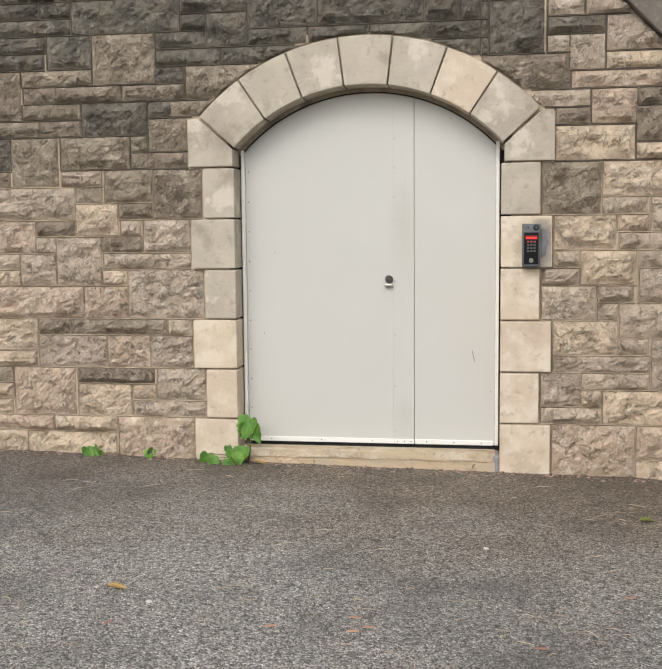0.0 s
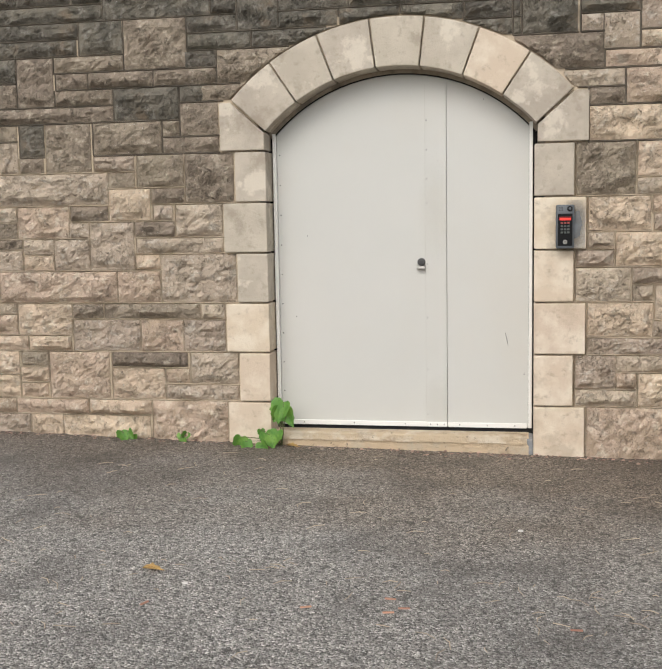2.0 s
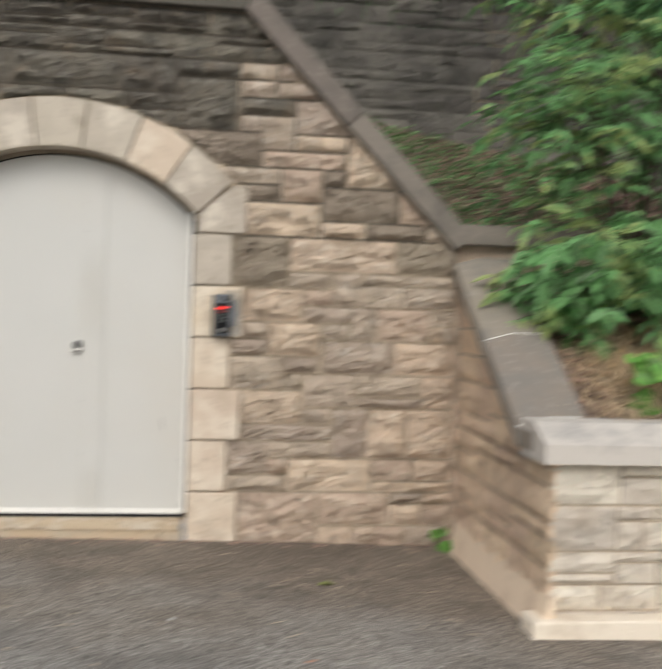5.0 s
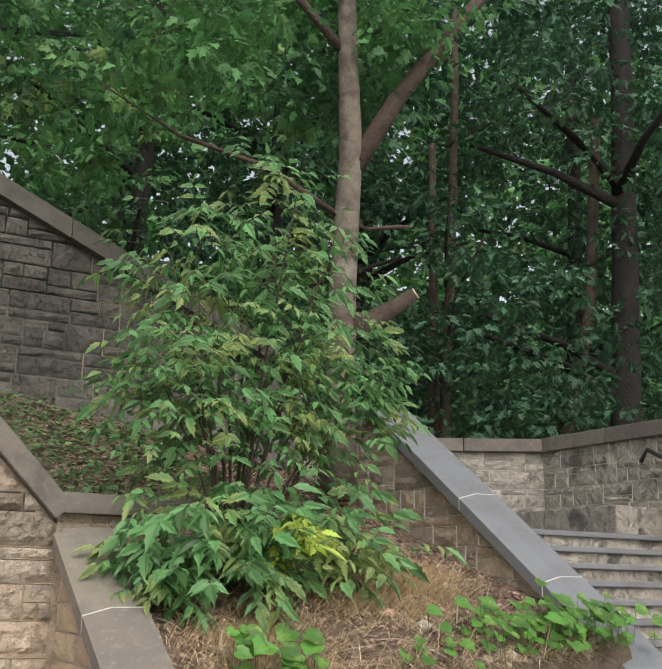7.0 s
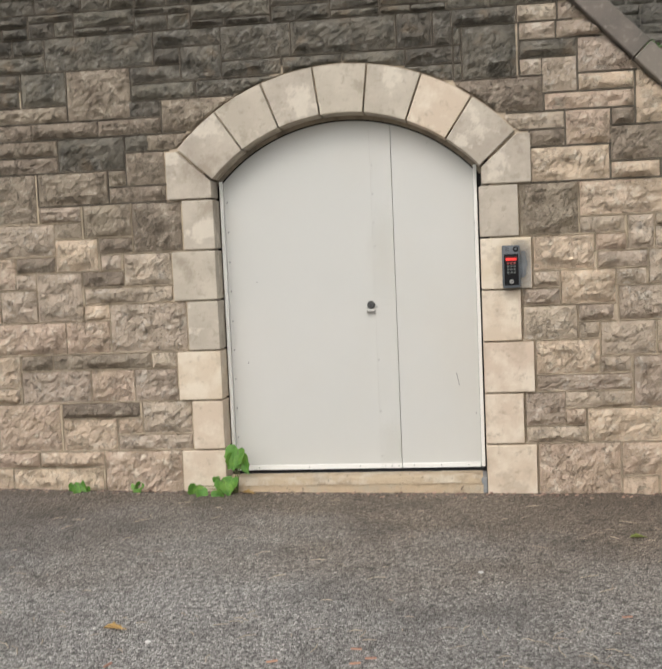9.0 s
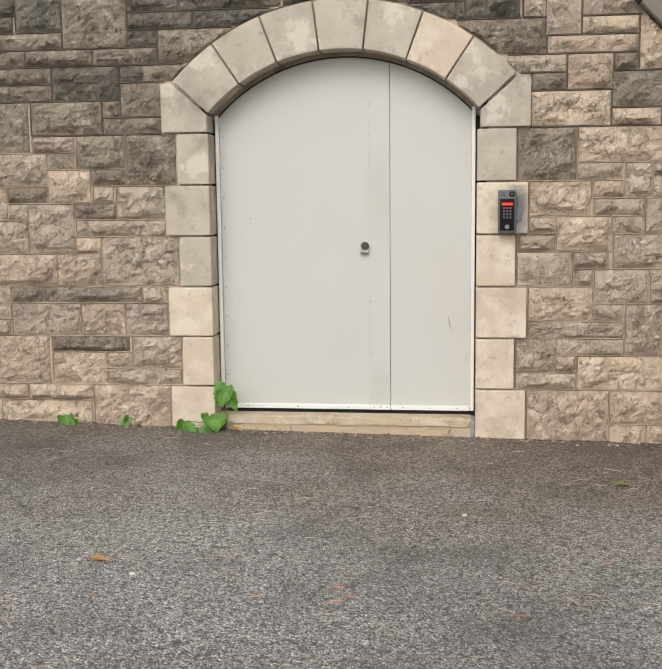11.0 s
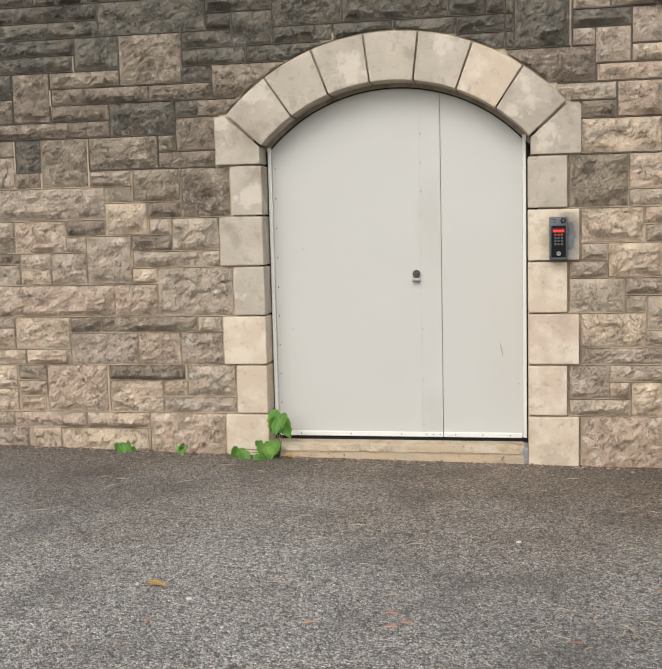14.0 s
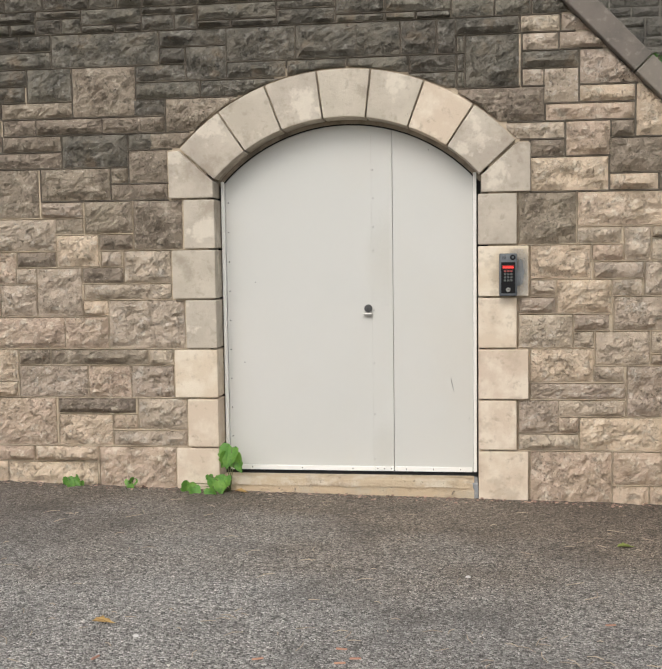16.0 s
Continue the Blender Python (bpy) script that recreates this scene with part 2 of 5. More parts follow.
M_VINE = mat("vine_leaf", (0.12, 0.29, 0.055), 0.45, layers=[((0.26, 0.45, 0.09), 9, 0.5, 0.65, 0.8), ((0.05, 0.14, 0.03), 22, 0.55, 0.68, 0.6)], random_value=0.4, transmit=0.3, island=True)
M_WOODS = mat("tree_leaf", (0.125, 0.30, 0.10), 0.5, layers=[((0.25, 0.31, 0.08), 0.7, 0.56, 0.68, 0.7), ((0.065, 0.15, 0.08), 0.5, 0.48, 0.6, 0.8)], random_value=0.45, transmit=0.4, island=True)
# darker copy of the tree leaf: the woods' shade is put into its colour
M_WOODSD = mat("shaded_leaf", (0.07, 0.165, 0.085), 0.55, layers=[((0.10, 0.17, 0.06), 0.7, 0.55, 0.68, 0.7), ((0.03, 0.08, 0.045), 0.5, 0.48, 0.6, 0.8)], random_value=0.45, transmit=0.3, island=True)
M_COVER = mat("ground_cover_leaf", (0.12, 0.24, 0.08), 0.6, random_value=0.4, transmit=0.25, island=True)
M_DRY = mat("dry_grass", (0.80, 0.66, 0.45), 0.85, random_value=0.35, island=True)
M_LITTER = mat("leaf_litter", (0.36, 0.245, 0.19), 0.9, layers=[((0.55, 0.45, 0.36), 2.5, 0.55, 0.65, 0.7)], random_value=0.7, island=True)
M_SOIL = mat("soil", (0.25, 0.18, 0.135), 0.98, layers=[((0.36, 0.27, 0.20), 5, 0.45, 0.66, 0.8), ((0.09, 0.06, 0.04), 25, 0.52, 0.72, 0.7)], bumps=[("noise", 30, 1.0, 0.03), ("noise", 120, 0.6, 0.008)])
M_BROWN = mat("fallen_leaf", (0.46, 0.30, 0.11), 0.8, layers=[((0.26, 0.14, 0.05), 40, 0.5, 0.7, 0.7)])
M_GREENLEAF = mat("fallen_green_leaf", (0.20, 0.24, 0.06), 0.75, layers=[((0.36, 0.33, 0.10), 30, 0.5, 0.7, 0.7)])
M_TWIG = mat("twig_wood", (0.46, 0.38, 0.28), 0.9, random_value=0.3, island=True)
M_CHIP = mat("red_wood_chip", (0.46, 0.25, 0.17), 0.85, random_value=0.3)
M_PEBBLE = mat("white_pebble", (0.72, 0.70, 0.66), 0.7, random_value=0.1)

m = bpy.data.materials.new("red_display")
m.use_nodes = True
m.node_tree.nodes["Principled BSDF"].inputs["Base Color"].default_value = (0.15, 0.005, 0.005, 1)
m.node_tree.nodes["Principled BSDF"].inputs["Emission Color"].default_value = (1.0, 0.03, 0.02, 1)
m.node_tree.nodes["Principled BSDF"].inputs["Emission Strength"].default_value = 2.6
M_RED = m


def asphalt():
    m = bpy.data.materials.new("asphalt")
    m.use_nodes = True
    n, l = m.node_tree.nodes, m.node_tree.links
    b = n["Principled BSDF"]
    b.inputs["Roughness"].default_value = 0.88
    co = n.new("ShaderNodeTexCoord").outputs["Object"]
    cell = n.new("ShaderNodeTexVoronoi")
    cell.inputs["Scale"].default_value = 132
    l.new(co, cell.inputs["Vector"])
    ramp = n.new("ShaderNodeValToRGB")
    e = ramp.color_ramp.elements
    e[0].position, e[0].color = 0.0, (0.088, 0.082, 0.074, 1)
    e[1].position, e[1].color = 1.0, (0.86, 0.83, 0.77, 1)
    for p, c in ((0.40, (0.30, 0.282, 0.254, 1)), (0.72, (0.435, 0.41, 0.373, 1)), (0.92, (0.62, 0.59, 0.54, 1))):
        x = e.new(p)
        x.color = c
    sep = n.new("ShaderNodeSeparateColor")
    l.new(cell.outputs["Color"], sep.inputs[0])
    l.new(sep.outputs[0], ramp.inputs[0])
    col = ramp.outputs[0]
    for scale, lo, hi, c, s in ((0.45, 0.47, 0.62, (0.10, 0.088, 0.076), 0.42), (2.2, 0.5, 0.68, (0.10, 0.092, 0.083), 0.4), (34, 0.52, 0.68, (0.075, 0.070, 0.063), 0.7), (75, 0.62, 0.70, (0.50, 0.475, 0.44), 0.45)):
        t = n.new("ShaderNodeTexNoise")
        t.inputs["Scale"].default_value, t.inputs["Detail"].default_value = scale, 4
        l.new(co, t.inputs["Vector"])
        mr = n.new("ShaderNodeMapRange")
        mr.inputs["From Min"].default_value, mr.inputs["From Max"].default_value, mr.inputs["To Max"].default_value = lo, hi, s
        l.new(t.outputs["Fac"], mr.inputs["Value"])
        mx = n.new("ShaderNodeMix")
        mx.data_type = "RGBA"
        l.new(mr.outputs[0], mx.inputs[0])
        l.new(col, mx.inputs[6])
        mx.inputs[7].default_value = (*c, 1)
        col = mx.outputs[2]
    # brown multiplied in, stronger towards the wall and the right, with a ragged edge
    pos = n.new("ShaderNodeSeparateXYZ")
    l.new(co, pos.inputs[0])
    edge_noise = n.new("ShaderNodeTexNoise")
    edge_noise.inputs["Scale"].default_value, edge_noise.inputs["Detail"].default_value = 0.8, 5
    l.new(co, edge_noise.inputs["Vector"])
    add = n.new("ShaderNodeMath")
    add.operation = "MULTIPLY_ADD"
    l.new(edge_noise.outputs["Fac"], add.inputs[0])
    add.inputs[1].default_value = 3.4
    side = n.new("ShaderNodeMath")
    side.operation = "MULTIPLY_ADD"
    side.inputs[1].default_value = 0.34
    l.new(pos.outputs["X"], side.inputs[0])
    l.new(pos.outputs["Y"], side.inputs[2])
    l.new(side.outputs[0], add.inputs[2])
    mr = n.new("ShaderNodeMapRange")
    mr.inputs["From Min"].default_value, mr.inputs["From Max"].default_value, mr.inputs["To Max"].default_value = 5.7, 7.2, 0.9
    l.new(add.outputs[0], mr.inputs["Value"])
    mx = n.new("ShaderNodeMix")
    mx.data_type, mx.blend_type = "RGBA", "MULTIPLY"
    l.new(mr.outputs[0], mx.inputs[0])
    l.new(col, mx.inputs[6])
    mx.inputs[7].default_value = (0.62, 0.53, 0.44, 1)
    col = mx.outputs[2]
    l.new(col, b.inputs["Base Color"])
    bp = n.new("ShaderNodeBump")
    bp.inputs["Strength"].default_value, bp.inputs["Distance"].default_value, bp.invert = 1.0, 0.008, True
    l.new(cell.outputs["Distance"], bp.inputs["Height"])
    l.new(bp.outputs[0], b.inputs["Normal"])
    return m


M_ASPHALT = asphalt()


# ---- small builders ----
def link(name, bm, material, parent=None, label="", smooth=False):
    me = bpy.data.meshes.new(name)
    bmesh.ops.recalc_face_normals(bm, faces=bm.faces)
    bm.to_mesh(me)
    bm.free()
    me.materials.append(material)
    if smooth:
        me.shade_smooth()
    ob = new(name, me)
    if parent:
        ob.parent = parent
        ob.matrix_parent_inverse = parent.matrix_basis.inverted()
    if label:
        ob["label"] = label
    return ob


def part(name, bm, material, parent, label="", smooth=False):
    return link(name, bm, material, parent, label, smooth)


def raw(name, verts, faces, material, parent=None, label="", smooth=False):
    me = bpy.data.meshes.new(name)
    me.from_pydata(verts, [], faces)
    me.materials.append(material)
    if smooth:
        me.shade_smooth()
    ob = new(name, me)
    if parent:
        ob.parent = parent
        ob.matrix_parent_inverse = parent.matrix_basis.inverted()
    if label:
        ob["label"] = label
    return ob


def box(bm, x0, x1, y0, y1, z0, z1, bevel=0.0):
    r = bmesh.ops.create_cube(bm, size=1, matrix=Matrix.Translation(((x0 + x1) / 2, (y0 + y1) / 2, (z0 + z1) / 2)) @ Matrix.Diagonal((x1 - x0, y1 - y0, z1 - z0, 1)))
    if bevel:
        es = list({e for v in r["verts"] for e in v.link_edges})
        bmesh.ops.bevel(bm, geom=es, offset=bevel, segments=2, profile=0.5, affect="EDGES")
    return bm


def boxed(x0, x1, y0, y1, z0, z1, bevel=0.0):
    return box(bmesh.new(), x0, x1, y0, y1, z0, z1, bevel)


def prism(bm, outline, y0, y1):
    """A slab from y0 to y1 over an outline of (x, z) points."""
    a = [bm.verts.new((x, y0, z)) for x, z in outline]
    b = [bm.verts.new((x, y1, z)) for x, z in outline]
    bm.faces.new(a)
    bm.faces.new(b[::-1])
    for i in range(len(a)):
        j = (i + 1) % len(a)
        bm.faces.new((a[j], a[i], b[i], b[j]))
    return bm


def extrude_y(profile, path):
    """A bar with a profile of (x, z) points, carried along a path of (y, z) points."""
    bm = bmesh.new()
    rings = [[bm.verts.new((x, y, z + h)) for x, h in profile] for y, z in path]
    for a, b in zip(rings, rings[1:]):
        for i in range(len(a)):
            j = (i + 1) % len(a)
            bm.faces.new((a[i], a[j], b[j], b[i]))
    bm.faces.new(rings[0][::-1])
    bm.faces.new(rings[-1])
    return bm


def tube(bm, points, radii, sides=8, cap=True):
    rings = []
    for i, p in enumerate(points):
        p = Vector(p)
        d = (Vector(points[min(i + 1, len(points) - 1)]) - Vector(points[max(i - 1, 0)])).normalized()
        u = d.orthogonal().normalized() if abs(d.x) > 0.9 else d.cross(Vector((1, 0, 0))).normalized()
        w = d.cross(u)
        rings.append([bm.verts.new(p + radii[i] * (math.cos(k * math.tau / sides) * u + math.sin(k * math.tau / sides) * w)) for k in range(sides)])
    for a, b in zip(rings, rings[1:]):
        for k in range(sides):
            bm.faces.new((a[k], a[(k + 1) % sides], b[(k + 1) % sides], b[k]))
    if cap:
        bm.faces.new(rings[0][::-1])
        bm.faces.new(rings[-1])
    return bm


def empty(name, where, label, category, group="", kind=""):
    ob = new(name)
    ob.empty_display_size = 0.1
    ob.location = where
    return tagged(ob, label, category, group, kind)


# ---- plan ----
FACE = 6.40                      # the main wall's face
JAMB_L, JAMB_R = -1.62, 0.04     # the opening in the stone
MID, SPRING, R_IN, R_OUT = -0.79, 1.255, 1.12, 1.412
COURSE, TOP_QUOIN = 0.3175, 1.891
END = 1.69                       # right end of the main wall, where the cheek wall comes forward
COPE_Z, COPE_X = 3.25, 0.30      # underside of the level coping, and where it starts to slope
FRONT = 4.65                     # face of the low planter wall
STAIR = 4.80                     # edge of the stair coping


def ground_z(x, y):
    return -0.02 * max(-6.0, min(x, 6.0)) + 0.004 * math.sin(1.7 * x + 0.6) * math.sin(1.1 * y)


def cope_line(x):
    return COPE_Z - max(0.0, x - COPE_X) * 1.03


def arch_z(x, r):
    return SPRING + math.sqrt(max(0.0, r * r - (x - MID) ** 2))


def hill_z(x, y):
    t = min(max((y - 5.0) / 4.5, 0.0), 1.0)
    back = 3.10 - 0.17 * (x - 2.0)
    fore = 0.93 + 0.09 * max(0.0, x - 2.2)
    z = fore + (back - fore) * t + 0.05 * noise.noise(Vector((x * 1.3, y * 1.3, 4.0))) + 0.02 * noise.noise(Vector((x * 5, y * 5, 1.0)))
    return z


# ---- ground ----
bm = bmesh.new()
xs = [-400, -60, -20] + [-10 + 0.5 * i for i in range(41)] + [20, 60, 400]
ys = [-400, -60, -20] + [-8 + 0.5 * i for i in range(41)] + [30, 80, 400]
vs = [[bm.verts.new((x, y, ground_z(x, y))) for x in xs] for y in ys]
for j in range(len(ys) - 1):
    for i in range(len(xs) - 1):
        bm.faces.new((vs[j][i], vs[j][i + 1], vs[j + 1][i + 1], vs[j + 1][i]))
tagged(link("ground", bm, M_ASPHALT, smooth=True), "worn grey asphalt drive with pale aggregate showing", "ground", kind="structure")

# ---- walls: mortared cores ----
bm = bmesh.new()
J0, J1 = JAMB_L - 0.05, JAMB_R + 0.05
stations = [-9.0, J0] + [J0 + (J1 - J0) * k / 16 for k in range(1, 16)] + [J1, COPE_X, END]
for a, b in zip(stations, stations[1:]):
    inside = a >= J0 - 1e-6 and b <= J1 + 1e-6
    lo = [max(2.0, arch_z(a, R_IN + 0.08)), max(2.0, arch_z(b, R_IN + 0.08))] if inside else [-0.4, -0.4]
    prism(bm, [(a, lo[0]), (b, lo[1]), (b, cope_line(b)), (a, cope_line(a))], FACE + 0.03, FACE + 0.52)
wall_main = tagged(link("wall_main", bm, M_MORTAR), "rock-faced stone retaining wall in uneven courses", "wall", kind="structure")
wall_cheek = tagged(link("wall_cheek", prism(bmesh.new(), [(1.73, -0.4), (2.05, -0.4), (2.05, 0.78), (1.73, 0.78)], 4.70, 6.46), M_MORTAR), "short stone cheek wall under a sloping coping", "wall", kind="structure")
part("wall_core", extrude_y([(1.73, -0.6), (2.05, -0.6), (2.05, 0), (1.73, 0)], [(4.97, 0.78), (6.46, 1.58)]), M_MORTAR, wall_cheek)
wall_planter = tagged(link("wall_planter", boxed(1.73, 5.2, FRONT + 0.03, FRONT + 0.38, -0.4, 0.775), M_MORTAR), "low pale stone planter wall with a bluestone coping", "wall", kind="structure")
wall_side = tagged(link("wall_side", boxed(END, 3.4, FACE + 0.03, FACE + 0.45, -0.2, 1.885), M_TAN), "low end of the retaining wall behind the shrub", "wall", kind="structure")
REAR = 9.5


def rear_line(x):
    return 1.5 + REAR * (0.309 + (0.326 - x / REAR) * 0.43) - 0.1


wall_rear = tagged(link("wall_rear", prism(bmesh.new(), [(-14, 0), (5.0, 0), (5.0, rear_line(5.0)), (-14, rear_line(-1.5) + 0.3), ], REAR + 0.03, REAR + 0.5), M_MORTARD), "dark weathered stone wall climbing the slope under trees", "wall", kind="structure")
wall_flank = tagged(link("wall_flank", extrude_y([(STAIR + 0.06, -2.6), (STAIR + 0.34, -2.6), (STAIR + 0.34, 0), (STAIR + 0.06, 0)], [(4.75, 0.75), (4.9, 0.93), (7.9, 2.92), (8.6, 2.92)]), M_MORTAR), "stone wall beside the stairs", "wall", kind="structure")
wall_back = tagged(link("wall_back", prism(bmesh.new(), [(4.0, 0), (8.6, 0), (8.6, 3.14), (4.0, 3.14)], 0.03, 0.4), M_MORTAR), "pale stone wall with dark stains behind the landing", "wall", kind="structure")
wall_right = tagged(link("wall_right", boxed(8.6, 9.0, 3.0, 10.3, -0.3, 3.14), M_MORTAR), "pale stone wall along the stairs", "wall", kind="structure")


# ---- stones ----
def stone_mesh(name, u0, u1, v0, v1, put, seed, bulge=0.03, step=0.04, clip=None, keep=True):
    """One rock-faced stone over a rectangle of the wall; put() maps (along, up, out) to the world."""
    nu, nv = max(2, min(22, round((u1 - u0) / step))), max(2, min(13, round((v1 - v0) / step)))
    e = min(0.016, (u1 - u0) / 5, (v1 - v0) / 5)
    us = [u0, u0 + e] + [u0 + e + (u1 - u0 - 2 * e) * i / nu for i in range(1, nu)] + [u1 - e, u1]
    vs = [v0, v0 + e] + [v0 + e + (v1 - v0 - 2 * e) * i / nv for i in range(1, nv)] + [v1 - e, v1]
    verts, faces, inside = [], [], 0
    lift = bulge * (0.10 + 0.5 * ((seed * 0.377) % 1.0))
    tu, tv = 0.5 * (((seed * 0.731) % 1.0) - 0.5), 0.6 * (((seed * 0.913) % 1.0) - 0.5)
    cu, cv = (u0 + u1) / 2, (v0 + v1) / 2
    margin = min(0.05, 0.38 * min(u1 - u0, v1 - v0))
    nr, nc = len(vs), len(us)
    for j, v in enumerate(vs):
        for i, u in enumerate(us):
            edge = min(i, nc - 1 - i, j, nr - 1 - j)
            p = Vector((u * 6.0, v * 8.0, seed * 1.37))
            rough = noise.noise(p) * 0.9 + abs(noise.noise(p * 1.9)) * 0.9 + 0.45 * noise.noise(p * 4.1)
            rough += 0.7 * (round(rough * 2.6 + 2.0 * noise.noise(Vector((u * 3.0, v * 11.0, seed)))) / 2.6 - rough)
            # the margins lie almost flush, the broken face stands proud of them
            near = min(u - u0, u1 - u, v - v0, v1 - v) + 0.012 * noise.noise(p * 0.9 + Vector((4, 4, 0)))
            rise = min(max(near / (margin + 0.02 * noise.noise(p * 0.5)), 0.0), 1.0)
            rise = rise * rise * (3 - 2 * rise)
            if edge == 0:
                d = 0.008 + 0.002 * noise.noise(p * 3)
            else:
                d = 0.011 + rise * (lift + bulge * (rough * 0.75 + tu * (u - cu) / (u1 - u0) + tv * (v - cv) / (v1 - v0)))
            du = dv = 0.0
            if edge == 1:
                du, dv = 0.006 * noise.noise(p * 2 + Vector((9, 0, 0))), 0.006 * noise.noise(p * 2 + Vector((0, 9, 0)))
            uu, vv = u + du, v + dv
            if clip:
                uu, vv, moved = clip(uu, vv)
                inside += 1 - moved
                if moved:
                    d = min(d, 0.012)
            verts.append(put(uu, vv, max(0.003, d)))
    if clip and not inside:
        return None
    for j in range(nr - 1):
        for i in range(nc - 1):
            a = j * nc + i
            faces.append((a, a + 1, a + nc + 1, a + nc))
    ring = [i for i in range(nc)] + [j * nc + nc - 1 for j in range(1, nr)] + [(nr - 1) * nc + i for i in range(nc - 2, -1, -1)] + [j * nc for j in range(nr - 2, 0, -1)]
    base = len(verts)
    for k in ring:
        j, i = divmod(k, nc)
        u, v = us[i], vs[j]
        if clip:
            u, v, moved = clip(u, v)
        verts.append(put(u, v, -0.035))
    for k in range(len(ring)):
        q = (k + 1) % len(ring)
        faces.append((ring[q], ring[k], base + k, base + q))
    return verts, faces


GAP = 0.007


def split(u0, u1, v0, v1, spec, rng):
    """The stones of one stretch of a course. F: one block; a, b, h: a thin row over a thick one, the other way, or halves; then the stones in each row."""
    if spec[0] == "F":
        return [(u0, u1, v0, v1)]
    cut = v1 - (v1 - v0) * {"a": 0.34, "b": 0.66, "h": 0.5}[spec[0]]
    out = []
    for n, (lo, hi) in zip((int(spec[1]), int(spec[2])), ((cut, v1), (v0, cut))):
        edges = [0] + sorted((k + rng.uniform(-0.18, 0.18)) / n for k in range(1, n)) + [1]
        out += [(u0 + (u1 - u0) * a, u0 + (u1 - u0) * b, lo, hi) for a, b in zip(edges, edges[1:])]
    return out


PATTERNS = ("F", "F", "a11", "a12", "b11", "b21", "h12", "h21", "a22", "b12")


def course(start, stop, v0, v1, spec, rng):
    """Stones from start towards stop (either way along), first those that spec names (width in cm and pattern), then more at random."""
    way = 1 if stop > start else -1
    at, out = start, []
    for word in spec.split():
        k = next(i for i, ch in enumerate(word) if ch.isalpha())
        w = int(word[:k]) / 100
        nxt = at + way * w
        if way * (nxt - stop) > -0.05:
            nxt = stop
        out += split(min(at, nxt), max(at, nxt), v0, v1, word[k:], rng)
        at = nxt
        if at == stop:
            return out
    while way * (stop - at) > 0.02:
        pat = rng.choice(PATTERNS)
        w = rng.uniform(0.24, 0.46) if pat == "F" else rng.uniform(0.30, 0.62)
        nxt = at + way * w
        if way * (stop - nxt) < 0.16:
            nxt = stop
        out += split(min(at, nxt), max(at, nxt), v0, v1, pat, rng)
        at = nxt
    return out


def lay(rects, put, parent, pick, rng, bulge=0.03, step=0.04, clip=None, name="stone", tones={}):
    for q in rects:
        u0, u1, v0, v1 = q
        made = stone_mesh(name, u0 + GAP, u1 - GAP, v0 + GAP, v1 - GAP, put, rng.uniform(1, 900), bulge, step, clip)
        if made:
            raw(name, *made, tones.get(q) or pick((u0 + u1) / 2, (v0 + v1) / 2, rng), parent)


def on_main(u, v, d):
    return (u, FACE + 0.03 - d, v)


def clip_main(u, v):
    moved = 0
    r = math.hypot(u - MID, v - SPRING)
    if r < R_OUT + 0.012 and v > 2.12:
        k = (R_OUT + 0.012) / r
        u, v, moved = MID + (u - MID) * k, SPRING + (v - SPRING) * k, 1
    top = cope_line(u) - 0.006
    if v > top:
        v, moved = top, 1
    return u, v, moved


def pick_main(u, v, rng):
    """Blackened stones towards the top of the wall, tan ones below."""
    black = 0.8 * (v - 1.95) - 0.8 * (u - 0.0 if u > 0.0 else 0) - 0.25 * (-2.2 - u if u < -2.2 else 0) + (0.46 if v > 2.3 else 0.20)
    x = rng.random()
    if v > 1.7 and x < black or (v > 2.3 and u < 0.1 and x < 0.85):
        return M_DARK
    brown = min(0.92, 0.04 + 0.75 * (v - 0.9)) * (1 if u < -0.8 or v > 2.3 else 0.45)
    if rng.random() < brown or (v > 2.15 and u < 0.8):
        return M_MID
    if v > 0.9 or x > 0.62:
        return M_GREY if rng.random() < (0.66 if u < 0 else 0.40) else M_TAN
    return M_TAN


rng = random.Random(11)
